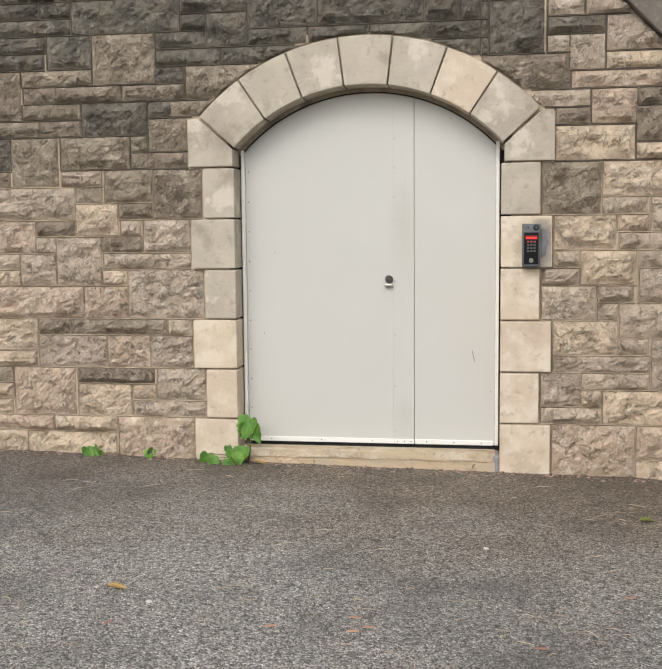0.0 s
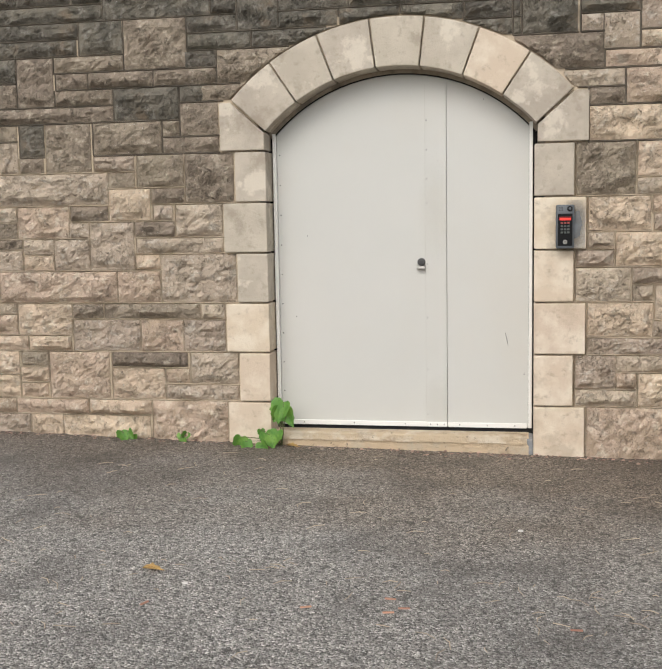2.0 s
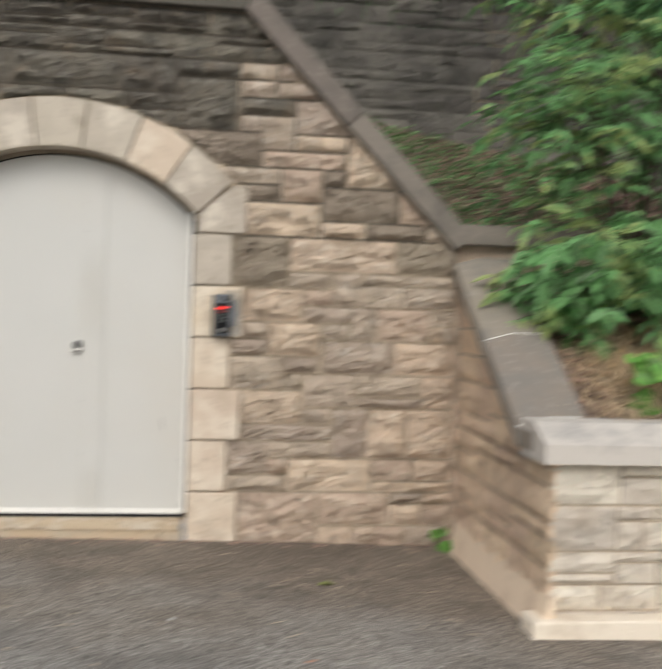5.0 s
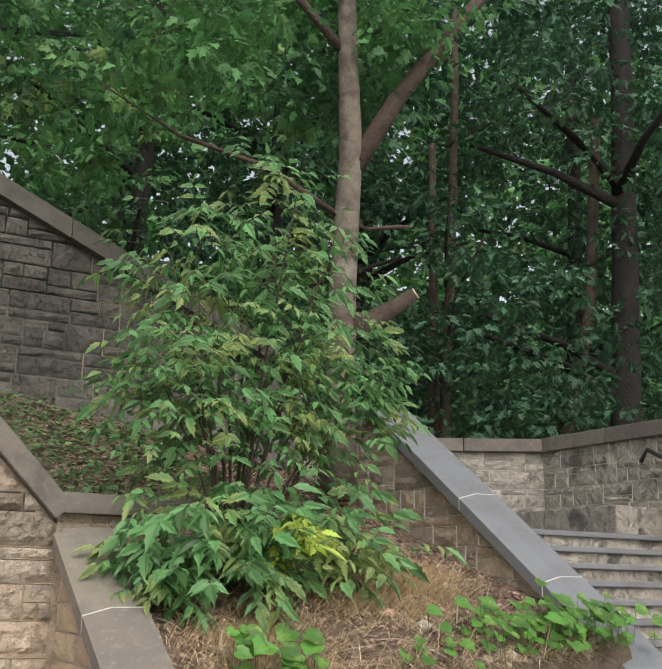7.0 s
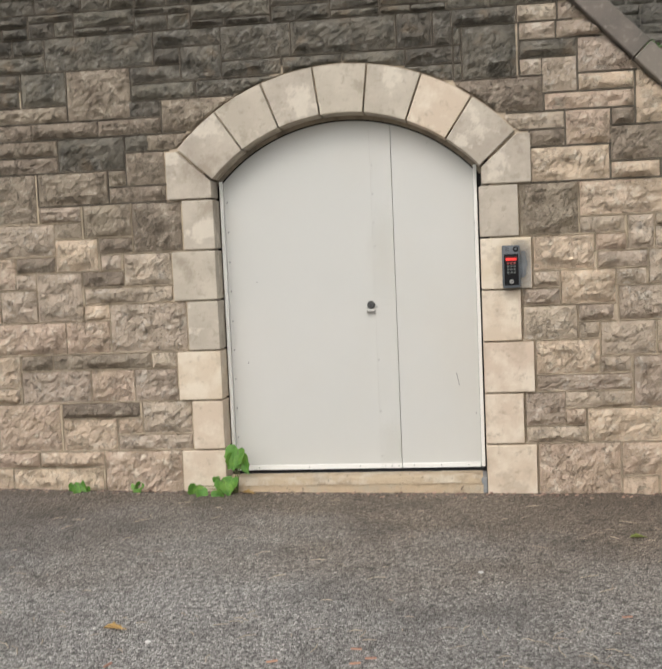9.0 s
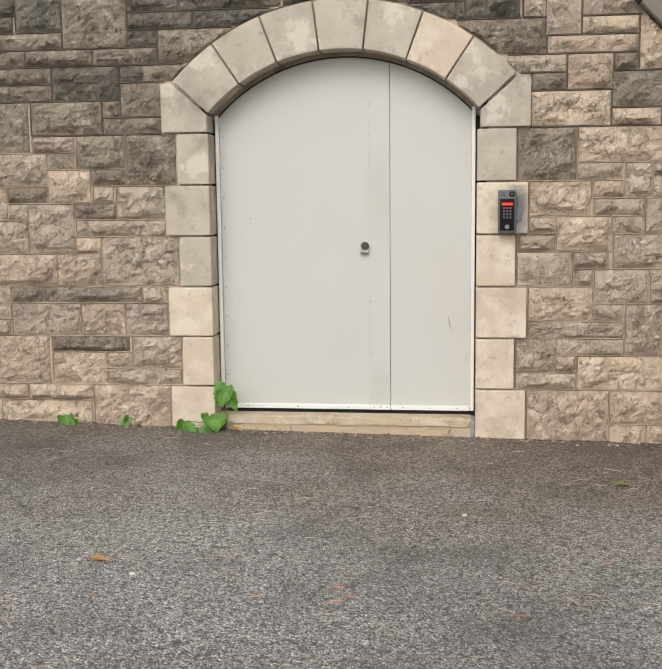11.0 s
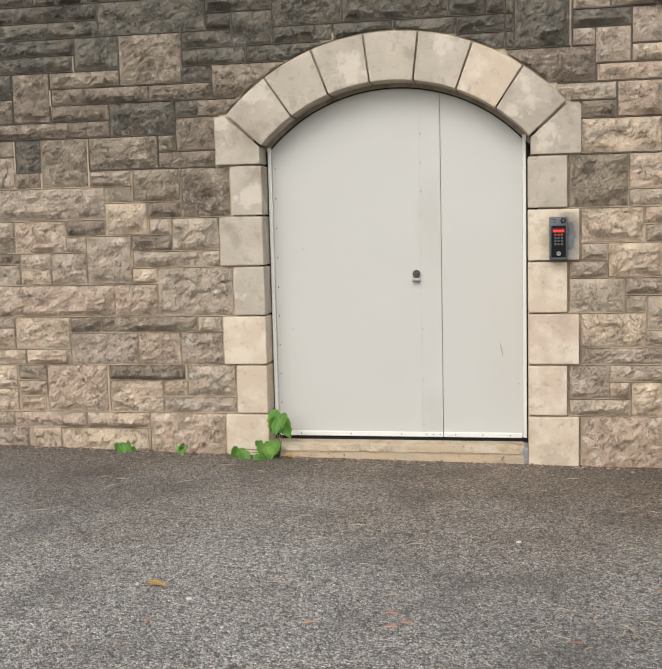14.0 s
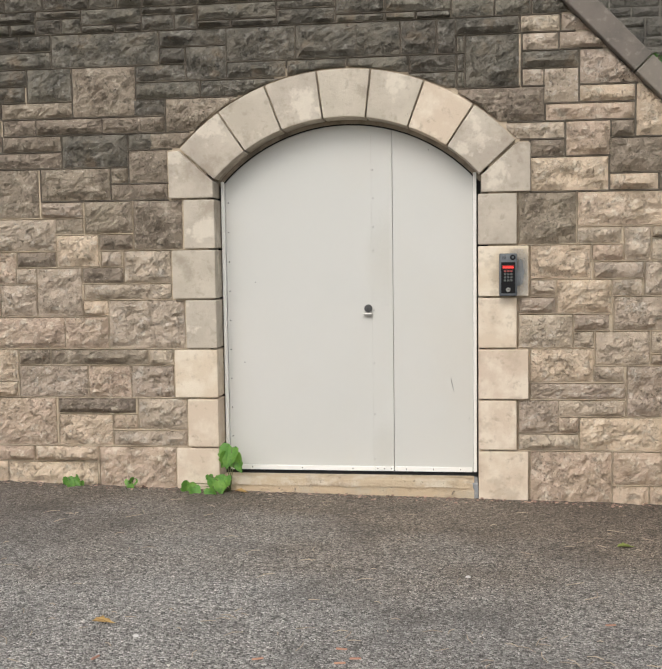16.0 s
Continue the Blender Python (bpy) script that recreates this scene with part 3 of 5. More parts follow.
# The stones as they lie, course by course: from : to (cm along the wall) : lower : upper joint, counted in
# thirds of a course from the springing; then T tan, G grey-tan, M brown, D blackened where one stands out.
THIRD = COURSE / 3
LAID = (
    "-347:-288:9:10D -288:-267:9:10D -267:-196:8:10D -196:-152:9:10D -153:-109:8:10D",
    "-347:-267:8:9D -196:-179:8:9D -212:-179:7:8D -179:-152:7:9D -212:-170:6:7D -170:-138:6:7D -347:-284:7:8D -347:-285:6:7D -284:-254:6:8D -254:-212:5:8M -153:-115:7:8D -148:-113:6:7D",
    "-214:-193:5:6D -193:-139:4:6M -328:-302:3:6M -302:-254:5:6M -301:-278:4:5M -279:-234:4:5M -235:-193:4:5M -302:-262:3:4M -262:-218:2:4D -218:-194:3:4D -204:-159:3:4M",
    "-347:-262:2:3M -218:-192:1:3M -230:-218:1:2M -277:-230:0:2M -230:-192:0:1M -310:-278:-1:2M -328:-310:0:2D",
    "-329:-311:-1:0M -277:-249:-1:0G -248:-216:-2:0M -216:-183:-3:0M -347:-267:-3:-1G -268:-249:-2:-1M -268:-239:-4:-2T -239:-216:-3:-2M",
    "-238:-224:-4:-3G -223:-191:-5:-3G -295:-268:-4:-3M -296:-281:-5:-4G -332:-295:-5:-3T -282:-251:-7:-4G -251:-223:-5:-4M -250:-191:-6:-5G -329:-306:-6:-5G -307:-282:-7:-5G",
    "-329:-307:-7:-6T -251:-233:-7:-6T -234:-183:-9:-6G -347:-263:-9:-7T -264:-234:-9:-7T",
    "-335:-296:-11:-9T -328:-297:-12:-11T -296:-274:-10:-9M -274:-208:-10:-9M -208:-191:-10:-9G -296:-249:-12:-10G -249:-219:-12:-10T -220:-191:-12:-10G",
    "-334:-314:-13:-12M -335:-314:-14:-13T -335:-315:-15:-14 -314:-271:-15:-12T -270:-217:-13:-12M -270:-233:-15:-13T -233:-216:-14:-13T -216:-183:-14:-12G -233:-183:-15:-14G",
    "-339:-287:-16:-15T -287:-243:-16:-15T -329:-305:-19:-16T -306:-244:-19:-16T -243:-191:-19:-15T",
    "-11:28:9:10D 28:52:9:10G 52:78:9:10G -109:-44:8:10D -44:-22:8:10D -22:-10:8:10D",
    "42:63:5:7G 29:43:6:7G 63:106:6:8G 29:63:7:8D -5:28:6:9D -10:-5:8:9D -10:-5:7:8D -10:-5:6:7D 29:51:8:9G 51:85:8:9G -115:-77:7:8D -77:-39:7:8D -39:-10:7:8D -41:-10:6:7D",
    "55:82:2:4T 19:55:3:4G 82:96:3:4M 43:96:4:5T 63:96:5:6T -10:43:4:6M 96:126:3:6T",
    "34:81:0:2T 81:110:0:1T 81:130:1:3M 34:55:2:3M",
    "27:62:-3:0M 62:130:-2:0T 62:89:-3:-2G 90:106:-4:-2G",
    "34:71:-5:-3T 71:90:-4:-3T 72:102:-5:-4G 34:50:-6:-5G 50:83:-7:-5T 83:101:-6:-5G 102:118:-6:-4G",
    "27:50:-7:-6G 27:60:-9:-7G 60:82:-8:-7G 60:73:-9:-8G 84:130:-8:-6G 73:106:-10:-8G",
    "34:73:-11:-9T 72:91:-11:-10G 34:92:-12:-11G 92:114:-13:-10G",
    "27:52:-14:-12G 51:92:-13:-12G 51:64:-14:-13T 27:64:-15:-14G 64:118:-15:-13T",
    "34:84:-19:-15T 84:130:-17:-15T 84:106:-19:-17T",
)
TONES = {"T": M_TAN, "G": M_GREY, "M": M_MID, "D": M_DARK}
rects, tone_of, low_edge, high_edge = [], {}, {}, {}
for word in " ".join(LAID).split():
    tone = word[-1] if word[-1] in TONES else ""
    u0, u1, r0, r1 = (int(w) for w in word.rstrip("TGMD").split(":"))
    q = (u0 / 100, u1 / 100, TOP_QUOIN + r0 * THIRD, TOP_QUOIN + r1 * THIRD)
    rects.append(q)
    if tone:
        tone_of[q] = TONES[tone]
    for r in range(r0, r1):
        low_edge[r], high_edge[r] = min(low_edge.get(r, 9), q[0]), max(high_edge.get(r, -9), q[1])


def fill(edges, stop):
    """Stones from a ragged edge on to a straight end."""
    out, r = [], -19
    while r < 10:
        n = 1
        while r + n < 10 and n < 3 and abs(edges[r + n] - edges[r]) < 0.02:
            n += 1
        out += course(edges[r], stop, TOP_QUOIN + r * THIRD, TOP_QUOIN + (r + n) * THIRD, "" if n > 1 else "38F 30F 44F 35F 40F", rng)
        r += n
    return out


rects += fill(low_edge, -3.9) + fill(high_edge, END)
for k in range(2):
    rects += course(-3.9, END, TOP_QUOIN + (10 + 1.42 * k) * THIRD, TOP_QUOIN + (11.42 + 1.42 * k) * THIRD, "", rng)
lay(rects, on_main, wall_main, pick_main, rng, 0.042, 0.022, clip=clip_main, tones=tone_of)


def pointing(rects, put, parent, material, clip=None, name="pointing"):
    """Raised beads of mortar along the foot and one end of every stone."""
    verts, faces = [], []
    w, d = 0.006, 0.016
    for u0, u1, v0, v1 in rects:
        for along in (0, 1):
            n = max(2, round(((u1 - u0) if along == 0 else (v1 - v0)) / 0.08))
            last = None
            for i in range(n + 1):
                t = i / n
                u, v = (u0 + (u1 - u0) * t, v0) if along == 0 else (u0, v0 + (v1 - v0) * t)
                if clip:
                    u, v, moved = clip(u, v)
                    if moved:
                        last = None
                        continue
                wob = 0.0022 * noise.noise(Vector((u * 9, v * 9, 3)))
                b = len(verts)
                for s, h in ((-1, 0.0), (0, d * (0.75 + 40 * abs(wob))), (1, 0.0)):
                    verts.append(put(u + (s * w if along else 0) + (wob if along else 0), v + (0 if along else s * w + wob), h))
                if last is not None:
                    faces.append((last, last + 1, b + 1, b))
                    faces.append((last + 1, last + 2, b + 2, b + 1))
                last = b
    return tagged(raw(name, verts, faces, material, parent), kind="stuff")


pointing([q for q in rects if q[2] < 1.88], on_main, wall_main, M_MORTAR, clip_main)
pointing([q for q in rects if q[2] >= 1.88], on_main, wall_main, M_MORTARL, clip_main)
rects = []
for v0, v1 in zip((-0.1, 0.3, 0.62, 0.93, 1.25, 1.57, 1.89, 2.19, 2.55, 2.88), (0.3, 0.62, 0.93, 1.25, 1.57, 1.89, 2.19, 2.55, 2.88, 3.25)):
    rects += course(-3.9, -6.0, v0, v1, "", rng)
far = [stone_mesh("stone", a + GAP, b - GAP, c + GAP, d - GAP, on_main, rng.uniform(1, 900), 0.03, 0.09) for a, b, c, d in rects]
verts, faces = [], []
for v, f in far:
    faces += [tuple(i + len(verts) for i in q) for q in f]
    verts += v
tagged(raw("far_stones", verts, faces, M_GREY, wall_main), kind="stuff")

# ---- quoins and arch ----
def quoin(name, outline, material, depth=0.46, proud=0.0, bevel=0.008):
    bm = prism(bmesh.new(), outline, FACE - proud, FACE + depth)
    bmesh.ops.recalc_face_normals(bm, faces=bm.faces)
    bmesh.ops.bevel(bm, geom=[e for e in bm.edges], offset=bevel, segments=2, profile=0.6, affect="EDGES")
    return part(name, bm, material, wall_main)


for k in range(6):
    v1 = TOP_QUOIN - COURSE * k - 0.005
    v0 = v1 - COURSE + 0.01 if k < 5 else -0.2
    old = M_LIME_OLD if k < 3 else M_LIME
    a, b = (-1.907, 0.337) if k % 2 else (-1.826, 0.266)
    quoin("quoin", [(a + 0.006, v0), (JAMB_L, v0), (JAMB_L, v1), (a + 0.006, v1)], old, proud=rng.uniform(0.0, 0.008))
    quoin("quoin", [(JAMB_R - 0.012, v0), (b - 0.006, v0), (b - 0.006, v1), (JAMB_R - 0.012, v1)], M_LIME if k else M_LIME_OLD, proud=rng.uniform(0.0, 0.008))


def ring(deg, r):
    return (MID + r * math.sin(radians(deg)), SPRING + r * math.cos(radians(deg)))


for side, x_out in ((-1, -1.912), (1, 0.343)):
    lower, upper = ring(side * 48.3, R_IN), ring(side * 48.3, R_OUT)
    quoin("springer", [(x_out, TOP_QUOIN + 0.006), (lower[0], TOP_QUOIN + 0.006), lower, upper, (x_out, upper[1] - 0.005)], M_LIME_OLD, proud=0.004)
for k in range(7):
    a0, a1 = -47.8 + 13.66 * k + 0.22, -47.8 + 13.66 * (k + 1) - 0.22
    pts = [ring(a0 + (a1 - a0) * i / 4, R_IN) for i in range(5)] + [ring(a1 - (a1 - a0) * i / 4, R_OUT) for i in range(5)]
    quoin("voussoir", pts, M_LIME_OLD if k < 2 else M_LIME if k == 5 else M_LIME_OLD, proud=0.006 + rng.uniform(0, 0.006))

# ---- copings of the main wall ----
def coping_main():
    top = []
    edges = [-9.0, -4.9, -3.55, -2.1, -0.62, COPE_X]
    for a, b in zip(edges, edges[1:]):
        c = prism(bmesh.new(), [(a + 0.003, COPE_Z), (b - 0.003, COPE_Z), (b + (0.05 if b == COPE_X else -0.003), COPE_Z + 0.135), (a + 0.003, COPE_Z + 0.135)], FACE - 0.05, FACE + 0.57)
        bmesh.ops.bevel(c, geom=list(c.edges), offset=0.006, segments=1, affect="EDGES")
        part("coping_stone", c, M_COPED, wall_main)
    s, n = Vector((1, -1.03)).normalized(), Vector((1.03, 1)).normalized()
    run = (1.665 - COPE_X) / s.x
    for a, b in ((0.0, 0.93), (0.93, run)):
        p = [Vector((COPE_X, COPE_Z)) + s * (a + 0.003), Vector((COPE_X, COPE_Z)) + s * (b - 0.003)]
        up = 0.135
        q = [p[1] + n * up, p[0] + n * up]
        if a == 0.0:
            q[1] = Vector((COPE_X + 0.055, COPE_Z + 0.135))
        c = prism(bmesh.new(), [tuple(v) for v in p + q], FACE - 0.06, FACE + 0.50)
        bmesh.ops.bevel(c, geom=list(c.edges), offset=0.006, segments=1, affect="EDGES")
        part("coping_stone", c, M_COPE, wall_main)


coping_main()
part("coping_stone", boxed(1.655, 3.45, FACE - 0.06, FACE + 0.5, 1.887, 2.012, 0.006), M_COPE, wall_side)

# ---- cheek and planter walls ----
def cheek_top(y):
    return 0.86 if y < 5.0 else 0.86 + (y - 5.0) * 0.63


def clip_cheek(u, v):
    top = cheek_top(u) - 0.02
    return (u, top, 1) if v > top else (u, v, 0)


rects = []
z = -0.1
for h in (0.36, 0.22, 0.26, 0.3, 0.32, 0.3):
    rects += course(4.66, 6.40, z, z + h, "", rng)
    z += h
M_SAND = mat("stone_sand", (0.84, 0.65, 0.46), 0.9, layers=[((0.55, 0.41, 0.27), 4, 0.45, 0.68, 0.6), ((0.74, 0.60, 0.41), 17, 0.52, 0.75, 0.6), ((0.30, 0.22, 0.15), 6, 0.62, 0.72, 0.4)], bumps=ROCK, random_value=0.12)
lay(rects, lambda u, v, d: (1.73 - d * 0.8, u, v), wall_cheek, lambda u, v, r: M_SAND, rng, 0.03, clip=clip_cheek)
bm = bmesh.new()
prism(bm, [(1.58, -0.3), (1.74, -0.3), (1.74, 0.15), (1.71, 0.15)], 4.60, 6.30)
part("footing", bm, mat("footing_render", (0.74, 0.60, 0.45), 0.9, layers=[((0.56, 0.43, 0.31), 6, 0.48, 0.66, 0.6)], bumps=[("noise", 40, 0.8, 0.01)]), wall_cheek, "rough tan concrete footing")
rects = []
z = -0.06
for h in (0.19, 0.16, 0.22, 0.24):
    rects += course(1.72, 5.2, z + 0.06, z + 0.06 + h if h != 0.24 else 0.775, "", rng)
    z += h
lay(rects, lambda u, v, d: (u, FRONT + 0.03 - d, v), wall_planter, lambda u, v, r: M_PALE, rng, 0.022)
part("plinth", boxed(1.62, 5.2, FRONT - 0.10, FRONT + 0.1, -0.3, 0.05, 0.012), mat("plinth_render", (0.80, 0.71, 0.58), 0.9, layers=[((0.60, 0.50, 0.38), 6, 0.48, 0.66, 0.6)], bumps=[("noise", 40, 0.8, 0.01)]), wall_planter, "pale concrete plinth")

# chamfered bluestone copings
PROFILE = [(0.0, -0.10), (0.0, -0.005), (0.16, 0.04), (0.36, 0.042), (0.36, -0.10)]
CX = 1.655
for a, b in ((5.0, 5.64), (5.64, 6.36)):
    part("coping_stone", extrude_y([(CX + x, h) for x, h in PROFILE], [(a + 0.004, 0.91 + (a - 5.0) * 0.63), (b - 0.004, 0.91 + (b - 5.0) * 0.63)]), M_WASHB, wall_cheek, "grey bluestone coping")
c = extrude_y([(CX + x, h) for x, h in PROFILE], [(4.77, 0.905), (4.996, 0.905)])
part("coping_stone", c, M_WASHB, wall_cheek)
for y, z in ((5.0, 0.91), (5.64, 1.313)):
    part("mortar_joint", extrude_y([(CX + x - 0.001, h + 0.002) for x, h in PROFILE], [(y - 0.004, z - 0.0025), (y + 0.004, z + 0.0025)]), M_JOINT, wall_cheek, "white mortar joint")
prof_front = [(-0.06, 0.775), (-0.06, 0.868), (0.11, 0.955), (0.30, 0.957), (0.30, 0.775)]
for a, b in ((CX, 2.62), (2.62, 3.7), (3.7, 4.8)):
    bm = bmesh.new()
    A = [bm.verts.new((a + 0.003, FRONT + y, z)) for y, z in prof_front]
    B = [bm.verts.new((b - 0.003, FRONT + y, z)) for y, z in prof_front]
    bm.faces.new(A)
    bm.faces.new(B[::-1])
    for i in range(5):
        bm.faces.new((A[(i + 1) % 5], A[i], B[i], B[(i + 1) % 5]))
    part("coping_stone", bm, M_WASH, wall_planter, "grey bluestone coping")

# ---- rear wall ----
def clip_rear(u, v):
    top = rear_line(u) if u > -1.5 else rear_line(-1.5) + 0.3 * min(1, (-1.5 - u) / 12.5)
    return (u, top, 1) if v > top else (u, v, 0)


rects = []
for k in range(16):
    z = 2.0 + 0.26 * k
    rects += course(-2.4, 3.9, z, z + 0.26, "", rng)
rects = [q for q in rects if q[2] < rear_line(q[0]) and q[3] > hill_z(q[1], 9.5) - 0.1 and q[3] > 3.25 + (q[0] < 0.6) * 0.75 and q[2] < 6.2]
lay(rects[:300], lambda u, v, d: (u, REAR + 0.03 - d, v), wall_rear, lambda u, v, r: M_REAR, rng, 0.03, 0.11, clip_rear)
pointing([q for q in rects[:300] if 2.6 < q[0] < 3.4], lambda u, v, d: (u, REAR + 0.03 - d, v), wall_rear, M_MORTAR, clip_rear)
for a, b in ((-2.4, -1.2), (-1.2, 0.0), (0.0, 1.2), (1.2, 2.4), (2.4, 3.6), (3.6, 5.0)):
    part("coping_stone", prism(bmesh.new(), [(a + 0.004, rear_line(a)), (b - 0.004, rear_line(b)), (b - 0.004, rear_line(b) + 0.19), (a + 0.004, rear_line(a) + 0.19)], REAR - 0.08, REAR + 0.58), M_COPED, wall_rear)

# ---- stairs ----
stairs = empty("stairs", (6.8, 6.0, 0), "wide worn grey stone stairs climbing between stone walls", "stairs", kind="structure")
for k in range(13):
    z, y = 2.06 - 0.16 * k, 8.0 - 0.24 * k
    st = part("step", boxed(STAIR + 0.33, 8.6, y + 0.015, y + 0.45, z - 0.17, z - 0.05, 0.004), M_STAIN, stairs)
    part("nosing", boxed(STAIR + 0.33, 8.6, y - 0.03, y + 0.42, z - 0.052, z, 0.01), M_BLUE, st, "worn bluestone tread")
part("landing", boxed(STAIR + 0.33, 8.6, 8.4, 12.5, 1.5, 2.055, 0.0), M_BLUE, stairs)
part("ledge", boxed(7.9, 8.6, 8.1, 10.0, 2.0, 2.36, 0.01), M_STAIN, stairs)


def flank_top(y):
    return 0.93 + (y - 4.9) * 0.663


for a, b in ((4.55, 5.64), (5.64, 6.58), (6.58, 7.2), (7.2, 7.85)):
    part("coping_stone", extrude_y([(STAIR + x, h) for x, h in PROFILE], [(a + 0.004, flank_top(a) + 0.12), (b - 0.004, flank_top(b) + 0.12)]), M_BLUE, wall_flank, "blue-grey coping")
part("coping_stone", extrude_y([(STAIR + x, h) for x, h in PROFILE], [(7.85, flank_top(7.85) + 0.12), (8.7, flank_top(7.85) + 0.13)]), M_BLUE, wall_flank)
for y in (5.64, 6.58):
    part("mortar_joint", extrude_y([(STAIR + x - 0.001, h + 0.002) for x, h in PROFILE], [(y - 0.004, flank_top(y) + 0.1175), (y + 0.004, flank_top(y) + 0.1225)]), M_JOINT, wall_flank, "white mortar joint")


def clip_flank(u, v):
    top = flank_top(min(u, 7.9)) - 0.01
    return (u, top, 1) if v > top else (u, v, 0)


rects = []
for k in range(10):
    rects += course(4.8, 8.6, 0.6 + 0.24 * k, 0.84 + 0.24 * k, "", rng)
rects = [q for q in rects if q[2] < flank_top(min(q[1], 7.9))]
lay(rects, lambda u, v, d: (STAIR + 0.06 - d, u, v), wall_flank, lambda u, v, r: M_TAN if r.random() < 0.7 else M_GREY, rng, 0.018, 0.09, clip_flank)
pointing(rects, lambda u, v, d: (STAIR + 0.06 - d, u, v), wall_flank, M_JOINT, clip_flank)

# walls round the landing
turn = Matrix.Translation((8.6, 10.0, 0)) @ Matrix.Rotation(radians(-33), 4, "Z") @ Matrix.Translation((-8.6, 0, 0))
rects = []
for k in range(5):
    rects += course(4.2, 8.6, 2.0 + 0.228 * k, 2.228 + 0.228 * k, "", rng)
lay(rects, lambda u, v, d: (u, 0.03 - d, v), wall_back, lambda u, v, r: M_STAIN, rng, 0.018, 0.1)
pointing(rects, lambda u, v, d: (u, 0.03 - d, v), wall_back, M_JOINT)
for a, b in ((4.0, 5.3), (5.3, 6.5), (6.5, 7.6), (7.6, 8.62)):
    part("coping_stone", boxed(a + 0.004, b - 0.004, -0.07, 0.47, 3.14, 3.30, 0.01), M_COPE, wall_back)
wall_back.matrix_basis = turn
rects = []
for k in range(5):
    rects += course(6.6, 10.0, 2.0 + 0.228 * k, 2.228 + 0.228 * k, "", rng)
lay(rects, lambda u, v, d: (8.6 - d, u, v), wall_right, lambda u, v, r: M_STAIN, rng, 0.018, 0.1)
pointing(rects, lambda u, v, d: (8.6 - d, u, v), wall_right, M_JOINT)
for a, b in ((3.0, 5.2), (5.2, 6.7), (6.7, 7.8), (7.8, 8.9), (8.9, 10.05)):
    part("coping_stone", boxed(8.53, 9.07, a + 0.004, b - 0.004, 3.14, 3.31, 0.01), M_COPE, wall_right)
hand_rail = empty("handrail", (8.45, 8.2, 2.9), "black iron handrail fixed to the stair wall", "handrail")
part("rail", tube(bmesh.new(), [(8.44, 8.25, 2.86), (8.44, 8.15, 2.98), (8.44, 7.9, 2.86), (8.44, 5.0, 0.93)], [0.024] * 4, 10), M_IRON, hand_rail, smooth=True)
for y, z in ((7.8, 2.79), (6.2, 1.73)):
    part("bracket", tube(bmesh.new(), [(8.44, y, z), (8.46, y, z - 0.06), (8.6, y, z - 0.07)], [0.01] * 3, 6), M_IRON, hand_rail)


# ---- door ----
LEAF = 6.575                     # face of the door leaves
D_L, D_R, D_B, SEAM = -1.612, 0.019, 0.135, -0.508
D_RAD = 1.093


def door_top(x):
    return SPRING + math.sqrt(max(0.01, D_RAD ** 2 - (x - MID) ** 2))


def leaf_outline(a, b, bottom, inset=0.0):
    pts = [(a, bottom), (b, bottom)]
    for i in range(17):
        x = b + (a - b) * i / 16
        pts.append((x, min(door_top(x) - inset, 2.40)))
    return pts


door = empty("door_1", (-0.8, LEAF, 0.135), "pale grey flush steel double door under a stone arch", "door", kind="structure")
for name, a, b, lab in (("wide_leaf", D_L + 0.025, SEAM - 0.0014, "wide pale grey painted leaf"), ("narrow_leaf", SEAM + 0.0014, D_R - 0.023, "narrow pale grey painted leaf")):
    bm = prism(bmesh.new(), leaf_outline(a, b, D_B), LEAF, LEAF + 0.05)
    part(name, bm, M_DOOR, door, lab)
wide = door.children[0]
# cover strip beside the seam, with its rivets
bm = prism(bmesh.new(), leaf_outline(SEAM - 0.133, SEAM - 0.003, D_B + 0.004, 0.012), LEAF - 0.004, LEAF)
part("cover_strip", bm, M_DOOR, wide)
for z in (2.06, 1.88, 1.70, 1.55, 1.17, 0.83, 0.50, 0.21):
    bm = bmesh.new()
    bmesh.ops.create_uvsphere(bm, u_segments=8, v_segments=5, radius=0.006, matrix=Matrix.Translation((SEAM - 0.124, LEAF - 0.004, z)) @ Matrix.Diagonal((1, 0.6, 1, 1)))
    part("rivet", bm, M_STEEL, wide, smooth=True)
for k in range(9):
    bm = bmesh.new()
    bmesh.ops.create_uvsphere(bm, u_segments=6, v_segments=4, radius=0.0045, matrix=Matrix.Translation((D_L + 0.043, LEAF - 0.002, 0.35 + 0.19 * k)))
    part("rivet", bm, M_IRON, wide)
# grime by the seam
for x, z, w, h in ((SEAM - 0.06, 1.50, 0.13, 0.36), (SEAM - 0.05, 0.26, 0.12, 0.22)):
    g = soft_film("grime", (x, LEAF, z), (w, 0.2, h), (0.52, 0.47, 0.34), 0.18)
    verts = [(max(D_L + 0.05, x - w), LEAF - 0.0047, max(0.17, z - h)), (min(SEAM - 0.006, x + w), LEAF - 0.0047, max(0.17, z - h)), (min(SEAM - 0.006, x + w), LEAF - 0.0047, z + h), (max(D_L + 0.05, x - w), LEAF - 0.0047, z + h)]
    raw("grime", verts, [(0, 1, 2, 3)], g, wide, "faint brown grime")
part("strip_edge", tube(bmesh.new(), [(SEAM - 0.133, LEAF - 0.001, D_B + 0.03), (SEAM - 0.133, LEAF - 0.001, 2.28)], [0.0011] * 2, 5), M_GREYLINE, wide, "faint edge of the cover strip")
part("scratch", tube(bmesh.new(), [(-0.145, LEAF - 0.001, 0.735), (-0.135, LEAF - 0.001, 0.69), (-0.128, LEAF - 0.001, 0.655)], [0.0014, 0.0022, 0.001], 5), M_IRON, door.children[1])
